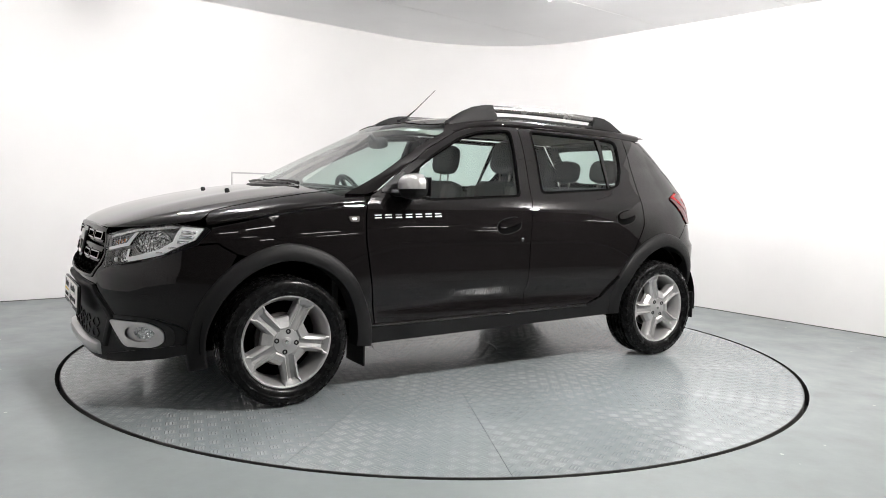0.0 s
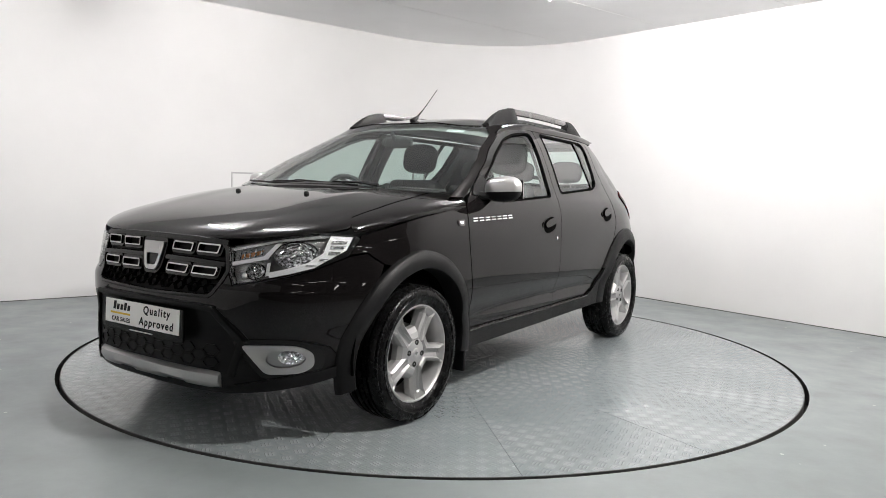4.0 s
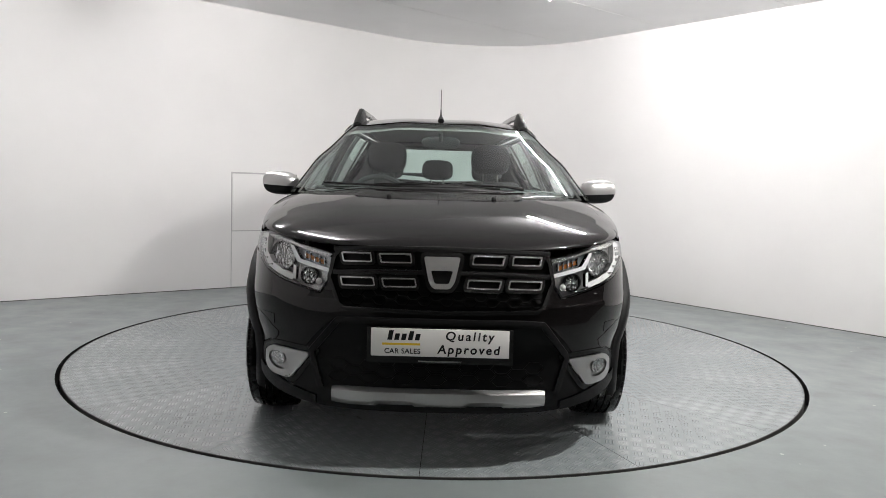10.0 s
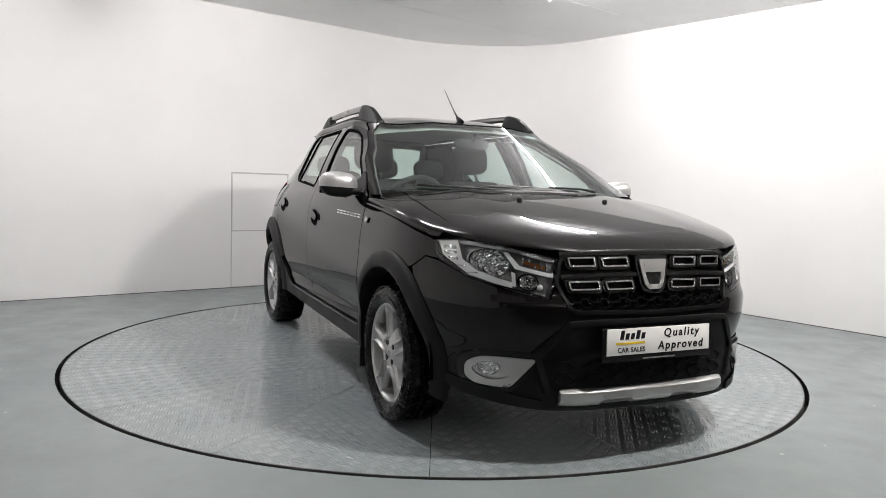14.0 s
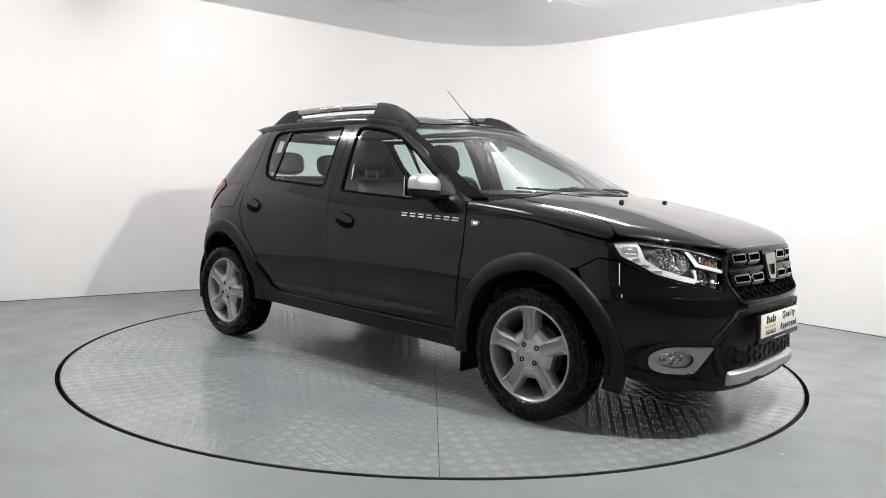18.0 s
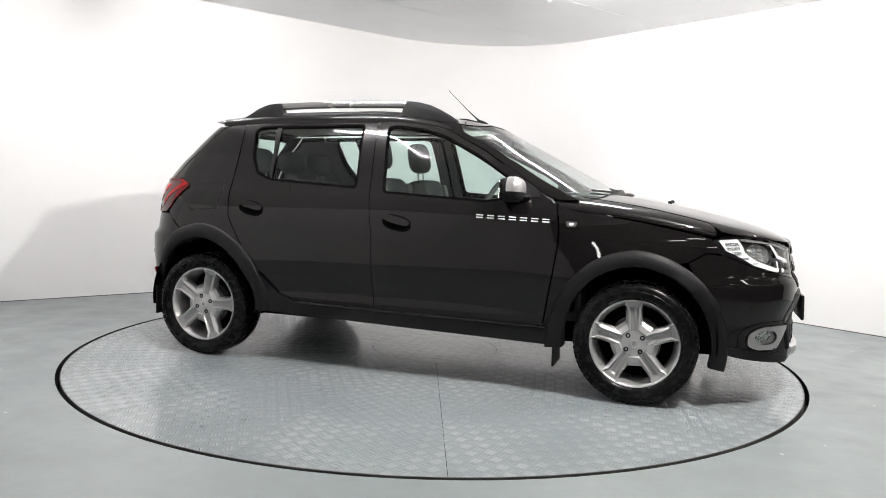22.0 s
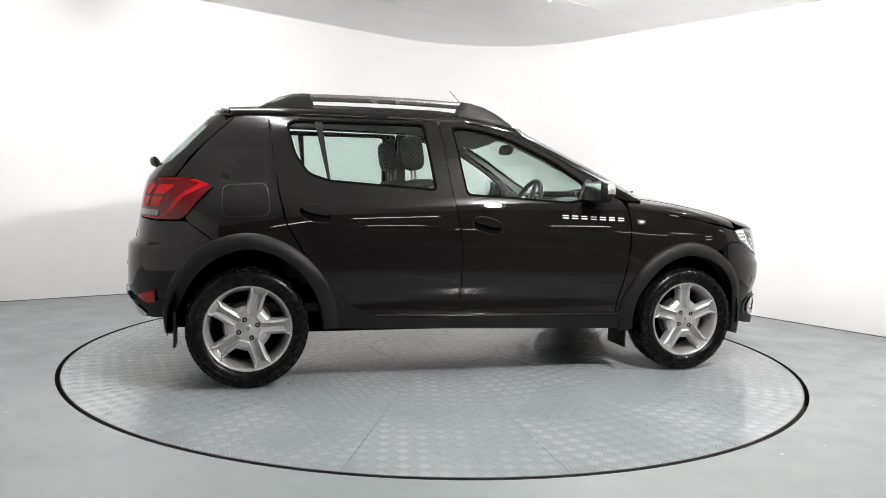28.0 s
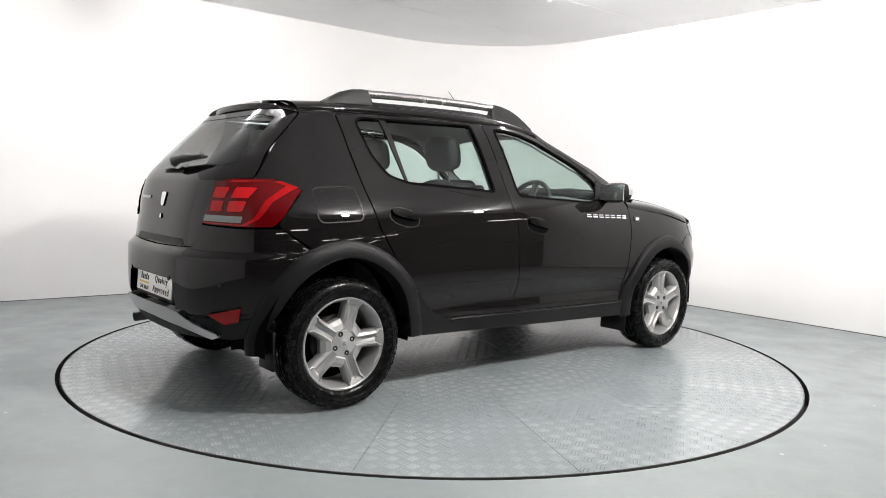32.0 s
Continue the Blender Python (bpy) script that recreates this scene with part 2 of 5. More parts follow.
def wall_strip(name, uvs, thick, label):
    """A standing wall along a plan line, with thickness outwards; its top follows the ceiling."""
    bm = bmesh.new()
    n = len(uvs)
    norms = []
    for i in range(n):
        a, b = uvs[max(i - 1, 0)], uvs[min(i + 1, n - 1)]
        d = Vector((b[0] - a[0], b[1] - a[1])).normalized()
        norms.append((-d.y, d.x))
    cols = []
    for (u, v), (nu, nv) in zip(uvs, norms):
        inner, outer = plan(u, v), plan(u + nu * thick, v + nv * thick)
        top = ceiling_z(inner)
        cols.append([bm.verts.new(q) for q in ((*inner.xy, 0), (*inner.xy, top), (*outer.xy, top + 0.1), (*outer.xy, 0))])
    for a, b in zip(cols, cols[1:]):
        for k in range(4):
            bm.faces.new((a[k], b[k], b[(k + 1) % 4], a[(k + 1) % 4]))
    bm.faces.new(cols[0])
    bm.faces.new(cols[-1][::-1])
    bmesh.ops.recalc_face_normals(bm, faces=bm.faces)
    for f in bm.faces:
        f.smooth = True
    me = bpy.data.meshes.new(name)
    bm.to_mesh(me)
    bm.free()
    me.materials.append(WALL)
    me.set_sharp_from_angle(angle=radians(40))
    return tagged(new(name, me), label, "wall", kind="structure")


cu, cv = WALL_U - CORNER_R, WALL_V - CORNER_R
arc = [(cu + CORNER_R * math.sin(radians(a)), cv + CORNER_R * math.cos(radians(a))) for a in range(0, 91, 3)]
wall_strip("wall_curved", [(BACK_U, WALL_V), (-2.0, WALL_V), (0.0, WALL_V)] + arc + [(WALL_U, 0.0), (WALL_U, OPEN_V)], 0.15,
           "white painted plaster wall with a wide rounded corner")
wall_strip("wall_side", [(BACK_U, OPEN_V + 0.4), (BACK_U, WALL_V)], 0.15, "white painted plaster side wall")

# floor slab
bm = bmesh.new()
bmesh.ops.create_circle(bm, cap_ends=False, segments=128, radius=TABLE_R + 0.026)
inner = bm.verts[:]
outer = []
for v in inner:
    outer.append(bm.verts.new(v.co.normalized() * 30.0))
for k in range(len(inner)):
    j = (k + 1) % len(inner)
    bm.faces.new((inner[k], inner[j], outer[j], outer[k]))
bmesh.ops.recalc_face_normals(bm, faces=bm.faces)
floor = tagged(part("floor", bm, FLOOR), "grey-green painted concrete floor, worn and chipped", "floor", kind="structure")

# near-black pit: the shade inside the rim gap is put into its colour
PIT = simple("pit_shade", (0.012, 0.012, 0.011), 0.9, var=0.4, var_scale=8, Specular_IOR_Level=0.1)
tagged(part("floor_pit", lathe([(0.0, -0.08), (TABLE_R + 0.026, -0.08), (TABLE_R + 0.026, -0.003)], 128, "Z"), PIT), "pit under the turntable, the gap's shade put into its dark colour", "pit", kind="structure")

# ceiling of boards with narrow gaps
bm = bmesh.new()
SEAM0, BOARD = 0.69, 1.27
v0 = SEAM0 - 4 * BOARD
while v0 < WALL_V:
    a, b = max(v0, OPEN_V) + 0.004, min(v0 + BOARD, WALL_V + 0.1) - 0.004
    if b > a:
        quad = [plan(u, v) for u, v in ((BACK_U - 0.1, a), (WALL_U + 0.1, a), (WALL_U + 0.1, b), (BACK_U - 0.1, b))]
        lo = [bm.verts.new((*q.xy, ceiling_z(q))) for q in quad]
        hi = [bm.verts.new((*q.xy, ceiling_z(q) + 0.03)) for q in quad]
        bm.faces.new(lo[::-1])
        bm.faces.new(hi)
        for k in range(4):
            bm.faces.new((lo[k], lo[(k + 1) % 4], hi[(k + 1) % 4], hi[k]))
    v0 += BOARD
tagged(part("ceiling", bm, CEIL), "white ceiling boards with narrow joints", "ceiling", kind="structure")
bm = bmesh.new()
quad = [plan(u, v) for u, v in ((BACK_U - 0.2, OPEN_V), (WALL_U + 0.2, OPEN_V), (WALL_U + 0.2, WALL_V + 0.2), (BACK_U - 0.2, WALL_V + 0.2))]
bm.faces.new([bm.verts.new((*q.xy, ceiling_z(q) + 0.034)) for q in quad])
bmesh.ops.solidify(bm, geom=bm.faces[:], thickness=-0.05)
tagged(part("ceiling_backing", bm, CEIL), "white backing above the ceiling boards", "ceiling", kind="structure")

# the dim hall on the open side
hall = box(44, 44, 6.0, (0, 0, 2.95))
bmesh.ops.reverse_faces(hall, faces=hall.faces)
bmesh.ops.delete(hall, geom=[f for f in hall.faces if f.calc_center_median().z < 0], context="FACES")
# unseen dark sheet just above the floor, added to darken the lower doors' reflections
bm = bmesh.new()
bm.faces.new([bm.verts.new((*plan(u, v).xy, 0.003)) for u, v in ((-16, -16), (16, -16), (16, -3.75), (-16, -3.75))])
tagged(part("dark_floor_sheet", bm, simple("floor_sheet_black", (0.022, 0.022, 0.021), 0.6, var=0.3, var_scale=1.5)), "unseen dark sheet over the floor, added to darken the car's reflections", "floor", kind="structure")
tagged(part("hall_shell", hall, HALL), "dark grey walls and roof of the hall beyond", "hall", kind="structure")


# ---- lamps ----
def lean_tube(length, r, z):
    return tube([(-length / 2, 0, z), (0, 0, z), (length / 2, 0, z)], r, 12)


def tube_lamp(a, b, z, group, glow, wide=0.05):
    a, b = Vector(a), Vector(b)
    d = b - a
    root = new("tube_light")
    mid = (a + b) / 2
    root.matrix_basis = Matrix.Translation((mid.x, mid.y, z)) @ pose(0, 0, 0, 0, 0, math.degrees(math.atan2(d.y, d.x)))
    part("housing", box(d.length, wide * 0.5, 0.02, (0, 0, 0), 0.004), WHITE, root)
    part("diffuser", lean_tube(d.length - 0.04, wide * 0.40, -0.055), glow, root, "glowing white tube")
    for x in (-d.length / 2 + 0.012, d.length / 2 - 0.012):
        part("end_cap", box(0.024, wide * 1.12, 0.09, (x, 0, -0.045), 0.008), WHITE, root)
    tagged(root, "long white tube light under the ceiling, lit", "ceiling light", group)
    return root


for u, v0, v1 in ((-1.45, 2.20, 1.50), (1.47, 0.53, -0.67), (-1.47, 0.60, -0.60)):
    a, b = plan(u, v0), plan(u, v1)
    tube_lamp(a.xy, b.xy, ceiling_z((a + b) / 2) - 0.012, "rows of tube lights", TUBE, 0.034)
for u, v in ((-3.2, -5.8), (-1.6, -5.4), (1.2, -9.4), (3.6, -9.9), (-2.4, -9.6), (6.5, -11.5), (3.0, -13.5), (-1.0, -13.0), (8.5, -15.5), (6.0, -6.5)):
    p, q = plan(u - 0.6, v), plan(u + 0.6, v)
    tube_lamp(p.xy, q.xy, 2.95, "tube lights of the hall", FAR_TUBE, 0.07)
# two compact flood lights under the ceiling's open edge and an upright tube on the hall's far side
def flood_light(u, v, z, aim, r):
    flood = new("flood_light")
    flood.matrix_basis = look((*plan(u, v).xy, z), aim)
    part("housing", box(0.24, 0.23, 0.07, (0, 0, 0.04), 0.012), INK, flood)
    part("flood_glass", lathe([(0.0, -0.01), (r, -0.01), (r, 0.006), (0.0, 0.006)], 24, "Z"), FLOOD, flood, "glowing flood light face")
    part("bracket", box(0.03, 0.03, 0.20, (0, 0.13, 0.02), 0.004), STEEL, flood)
    tagged(flood, "compact black flood light under the ceiling, lit", "flood light", "flood lights")


flood_light(-0.1, -2.9, 2.60, (*plan(-0.1, 2.2).xy, 1.3), 0.078)
flood_light(2.15, -3.1, 2.60, (*plan(0.6, 2.2).xy, 1.3), 0.048)
upright = new("upright_tube_light")
upright.matrix_basis = Matrix.Translation((-2.85, -8.8, 0))
part("base", lathe([(0.0, 0.0), (0.16, 0.0), (0.16, 0.02), (0.03, 0.03), (0.02, 0.25), (0.0, 0.25)], 24, "Z"), INK, upright)
part("glow_tube", tube([(0, 0, 0.30), (0, 0, 1.2), (0, 0, 2.1)], 0.035, 14), UPRIGHT, upright, "glowing upright tube")
tagged(upright, "upright tube light on a stand in the hall, lit", "standing light")

# service hatch on the wall: two thin white panels on a grey frame
JOINT = simple("grey_joint", (0.42, 0.42, 0.42), 0.8)
hatch = new("wall_hatch")
hatch.matrix_basis = Matrix.Translation((*plan(0.18, WALL_V).xy, 0)) @ pose(0, 0, 0, 0, 0, ROOM)
part("hatch_frame", box(0.621, 0.006, 1.170, (0.002, -0.001, 0.585)), JOINT, hatch)
part("hatch_panel", box(0.612, 0.010, 0.560, (0.004, -0.002, 0.293), 0.002), WALL, hatch)
part("hatch_panel", box(0.596, 0.012, 0.572, (0.0, -0.003, 0.868), 0.002), WALL, hatch)
tagged(hatch, "flat white service hatch of two panels in the wall", "wall hatch")
# the dark joint where the walls meet the floor
path = [(BACK_U, WALL_V), (0.0, WALL_V)] + arc + [(WALL_U, OPEN_V)]
bm = tube([(*plan(u, v).xy, 0.002) for u, v in path], 0.006, 6)
tagged(part("wall_joint", bm, simple("joint_dirt", (0.10, 0.10, 0.095), 0.9, var=0.4, var_scale=5)), "dirty dark joint along the foot of the wall", "joint", kind="structure")

# ---- the turntable ----
table = new("turntable")
tagged(table, "round grey tread plate turntable set in the floor", "turntable")
SECTORS, HUB_R = 16, 0.42
half = math.pi / SECTORS
steps = 12
pts = []
gap = 0.0012
for k in range(steps + 1):
    a = -half + gap / TABLE_R + (2 * half - 2 * gap / TABLE_R) * k / steps
    pts.append((TABLE_R * math.cos(a), TABLE_R * math.sin(a)))
for k in range(4, -1, -1):
    a = -half + gap / HUB_R + (2 * half - 2 * gap / HUB_R) * k / 4
    pts.append((HUB_R * math.cos(a), HUB_R * math.sin(a)))
sector_mesh = mesh_of(prism(pts, -0.012), "plate_sector", PLATE, False)
for k in range(SECTORS):
    ob = part("plate_sector", sector_mesh, None, table, at=pose(0, 0, 0, 0, 0, 20.7 + 11.25 + 22.5 * k))
part("hub_plate", prism([(0.415 * math.cos(radians(a)), 0.415 * math.sin(radians(a))) for a in range(0, 360, 8)], -0.012), PLATE, table)
part("under_disc", lathe([(0.0, -0.06), (TABLE_R - 0.005, -0.06), (TABLE_R - 0.005, -0.014), (0.0, -0.014)], 96, "Z"), DARK, table)
part("rim_band", lathe([(TABLE_R - 0.001, -0.05), (TABLE_R + 0.003, -0.05), (TABLE_R + 0.003, 0.0), (TABLE_R - 0.001, 0.001)], 128, "Z", True), simple("rim_grime", (0.05, 0.05, 0.048), 0.7, var=0.5, var_scale=5), table, "grimy dark rim")
from mathutils.geometry import delaunay_2d_cdt


# ---- the car: body surfaces in the car's own space, x forward, y to its left, origin on the ground between the axles ----
car = new("car")
tagged(car, "glossy black five-door crossover hatchback with silver wheels on the turntable", "car")
WB = 1.2945


def interp(v, table):
    if v <= table[0][0]:
        return table[0][1]
    for (x0, y0), (x1, y1) in zip(table, table[1:]):
        if v <= x1:
            return y0 + (y1 - y0) * (v - x0) / (x1 - x0)
    return table[-1][1]


def soft(v, table):
    """Like interp, but a smooth curve through the knots that never overshoots."""
    n = len(table)
    if v <= table[0][0]:
        return table[0][1]
    if v >= table[-1][0]:
        return table[-1][1]
    k = 0
    while v > table[k + 1][0]:
        k += 1

    def slope(i):
        return (table[i + 1][1] - table[i][1]) / (table[i + 1][0] - table[i][0])

    def tangent(i):
        if i == 0:
            return slope(0)
        if i == n - 1:
            return slope(n - 2)
        a, b = slope(i - 1), slope(i)
        if a * b <= 0:
            return 0.0
        ha, hb = table[i][0] - table[i - 1][0], table[i + 1][0] - table[i][0]
        wa, wb = 2 * hb + ha, hb + 2 * ha
        return (wa + wb) / (wa / a + wb / b)
    (x0, y0), (x1, y1) = table[k], table[k + 1]
    h = x1 - x0
    t = (v - x0) / h
    return (y0 * (1 + 2 * t) * (1 - t) ** 2 + h * tangent(k) * t * (1 - t) ** 2 + y1 * t * t * (3 - 2 * t) + h * tangent(k + 1) * t * t * (t - 1))


SIDE = [(0.2, 0.795), (0.42, 0.808), (0.5, 0.828), (0.65, 0.84), (0.8, 0.838), (0.92, 0.822), (1.0, 0.795), (1.05, 0.77), (1.1, 0.747),
        (1.25, 0.684), (1.40, 0.602), (1.46, 0.555)]
FRONT = [(0.18, 2.04), (0.22, 2.085), (0.3, 2.09), (0.45, 2.085), (0.56, 2.105), (0.62, 2.105), (0.67, 2.08), (0.76, 2.06), (0.83, 2.045), (0.87, 2.02), (0.95, 1.93)]
REAR = [(0.2, 1.85), (0.36, 1.895), (0.5, 1.945), (0.71, 1.94), (0.76, 1.895), (0.835, 1.885), (1.06, 1.84), (1.17, 1.755), (1.30, 1.635), (1.46, 1.475)]
REAR_N = [(0.4, 3.3), (0.7, 3.5), (0.9, 3.7), (1.05, 4.6), (1.2, 6.5), (1.4, 6.5)]


def side_w(x, z):
    w = soft(z, SIDE)
    back = min(max(-x - 0.1, 0), 1.3)
    w -= 0.05 * back * min(max((z - 0.90) / 0.34, 0), 1)
    w += 0.016 - 0.0095 * min(abs(x), 1.4) ** 2
    w -= 0.11 * max(0.0, x + 0.1) * min(max((z - 1.22) / 0.18, 0), 1)
    w -= 0.13 * max(0.0, -x - 1.05) ** 1.5 * min(max((z - 0.76) / 0.46, 0), 1)
    w += 0.024 * math.exp(-((abs(x) - WB) / 0.35) ** 2) * min(max((0.9 - z) / 0.3, 0), 1)
    w -= 0.019 * math.exp(-((z - 0.47) / 0.048) ** 2) * math.exp(-(x / 0.9) ** 4)
    return w


def ends(z):
    """Per level: front corner's x, its reach and power; rear corner's x, reach and power."""
    if z < 1.02:
        fx, fa, fn = 1.0, soft(z, FRONT) - 1.0, 3.3
    else:
        fx = 0.84 - (z - 1.06) * 1.9
        fa, fn = 0.275, 2.5
    return fx, fa, fn, -1.0, soft(z, REAR) - 1.0, interp(z, REAR_N)


def ring(s, z):
    """The body's side wall: s 0 front centre, 1 to 2 flank, 3 rear centre; negative s and s over 3 are the car's right."""
    flip = 1
    if s < 0:
        s, flip = -s, -flip
    if s > 3:
        s, flip = 6 - s, -flip
    fx, fa, fn, rx, ra, rn = ends(z)
    if s <= 1:
        a = s * math.pi / 2
        x = fx + fa * max(math.cos(a), 0) ** (2 / fn)
        y = side_w(fx + 0.6 * (x - fx), z) * math.sin(a) ** (2 / fn)
    elif s <= 2:
        x = fx + (rx - fx) * (s - 1)
        y = side_w(x, z)
    else:
        a = (3 - s) * math.pi / 2
        x = rx - ra * max(math.cos(a), 0) ** (2 / rn)
        y = side_w(x, z) * math.sin(a) ** (2 / rn)
    return Vector((x, flip * y, z))


def at_x(x, z):
    """s of the left flank's point at x."""
    fx, fa, fn, rx, ra, rn = ends(z)
    if x > fx:
        return math.acos(min(1, ((x - fx) / fa)) ** (fn / 2)) * 2 / math.pi
    if x >= rx:
        return 1 + (x - fx) / (rx - fx)
    return 3 - math.acos(min(1, (rx - x) / ra) ** (rn / 2)) * 2 / math.pi


def at_y(y, z, rear=False):
    """s of the front's (or rear's) point at y."""
    sign = 1 if y >= 0 else -1
    lo, hi = (0.0, 1.0) if not rear else (2.0, 3.0)
    for _ in range(40):
        mid = (lo + hi) / 2
        yy = ring(mid, z).y
        if (yy < abs(y)) != rear:
            lo = mid
        else:
            hi = mid
    s = (lo + hi) / 2
    return sign * s if not rear else (s if sign > 0 else 6 - s)


HOOD_C = [(0.9, 1.072), (1.15, 1.055), (1.29, 1.038), (1.42, 1.018), (1.66, 0.971), (1.85, 0.922), (1.96, 0.882), (2.0, 0.862), (2.03, 0.842), (2.06, 0.82)]
HOOD_S = [(0.9, 0.975), (1.0, 0.965), (1.3, 0.93), (1.5, 0.895), (1.66, 0.868), (1.8, 0.86), (1.9, 0.85), (1.97, 0.842), (2.06, 0.826)]


def hood_edge(x):
    z = soft(x, HOOD_S)
    return ring(at_x(x, z), z).y


def hood_surf(x, k):
    """The hood and the fenders' tops: k 0 at the centre line, 1 at the flank, negative to the right."""
    a = abs(k) * math.pi / 2
    zs, zc, w = soft(x, HOOD_S), soft(x, HOOD_C), hood_edge(x)
    y = w * math.sin(a) ** (2 / 2.6)
    z = zs + (zc - zs) * max(math.cos(a), 0) ** (2 / 2.6)
    z += 0.004 * math.exp(-((y - 0.42) / 0.09) ** 2) * min(max((2.0 - x) / 0.4, 0), 1)
    return Vector((x, math.copysign(y, k), z))


def hood_k(x, y):
    w = hood_edge(x)
    return math.copysign(math.asin(min(1, (abs(y) / w) ** 1.3)) * 2 / math.pi, y)


ROOF_C = [(-1.6, 1.475), (-1.45, 1.487), (-1.0, 1.515), (-0.3, 1.522), (0.0, 1.510), (0.2, 1.485), (0.36, 1.455), (0.46, 1.43)]
ROOF_S = [(-1.6, 1.41), (-1.3, 1.43), (-0.9, 1.442), (-0.2, 1.443), (0.05, 1.426), (0.2, 1.393), (0.46, 1.262)]


def roof_surf(x, k):
    a = abs(k) * math.pi / 2
    zs, zc = soft(x, ROOF_S), soft(x, ROOF_C)
    fx = ends(zs)[0]
    w = side_w(min(x, fx), zs) if x <= fx else ring(at_x(x, zs), zs).y
    y = w * math.sin(a) ** (2 / 3.8)
    z = zs + (zc - zs) * max(math.cos(a), 0) ** (2 / 3.8)
    p, q = min(max((y - 0.20) / 0.28, 0), 1), min(max((x + 0.30) / 0.50, 0), 1)
    z -= 0.020 * p * p * (3 - 2 * p) * q * q * (3 - 2 * q) * max(math.cos(a), 0) ** 0.3
    return Vector((x, math.copysign(y, k), z))


# ---- panels cut from a surface ----
def inset(poly, d):
    """Draws an outline in by d (its points run either way round)."""
    n = len(poly)
    area = sum(poly[i][0] * poly[(i + 1) % n][1] - poly[(i + 1) % n][0] * poly[i][1] for i in range(n))
    sgn = 1 if area > 0 else -1
    out = []
    for i in range(n):
        p, q, r = Vector(poly[i - 1]), Vector(poly[i]), Vector(poly[(i + 1) % n])
        a, b = (q - p).normalized(), (r - q).normalized()
        na, nb = Vector((-a.y, a.x)) * sgn, Vector((-b.y, b.x)) * sgn
        m = na + nb
        out.append(tuple(q + m * (d / max(0.35, m.length_squared / 2))))
    return out


def dense(poly, step):
    out = []
    for p, q in zip(poly, poly[1:] + poly[:1]):
        n = max(1, int(math.dist(p, q) / step))
        out += [(p[0] + (q[0] - p[0]) * i / n, p[1] + (q[1] - p[1]) * i / n) for i in range(n)]
    return out


def course(points, step):
    """Points along an open line."""
    out = []
    for p, q in zip(points, points[1:]):
        n = max(1, int(math.dist(p, q) / step))
        out += [(p[0] + (q[0] - p[0]) * i / n, p[1] + (q[1] - p[1]) * i / n) for i in range(n)]
    return out + [points[-1]]


def rounded(poly, r, n=4):
    """Rounds an outline's corners."""
    out = []
    m = len(poly)
    for i in range(m):
        p, q, s = Vector(poly[i - 1]), Vector(poly[i]), Vector(poly[(i + 1) % m])
        a, b = (p - q), (s - q)
        ra, rb = min(r, a.length * 0.45), min(r, b.length * 0.45)
        a, b = q + a.normalized() * ra, q + b.normalized() * rb
        for k in range(n + 1):
            t = k / n
            out.append(tuple(a * (1 - t) ** 2 + q * 2 * t * (1 - t) + b * t ** 2))
    return out


def inside(p, poly):
    """Even-odd test of a point against an outline."""
    x, y = p
    odd = False
    for (x0, y0), (x1, y1) in zip(poly, poly[1:] + poly[:1]):
        if (y0 > y) != (y1 > y) and x < x0 + (y - y0) * (x1 - x0) / (y1 - y0):
            odd = not odd
    return odd


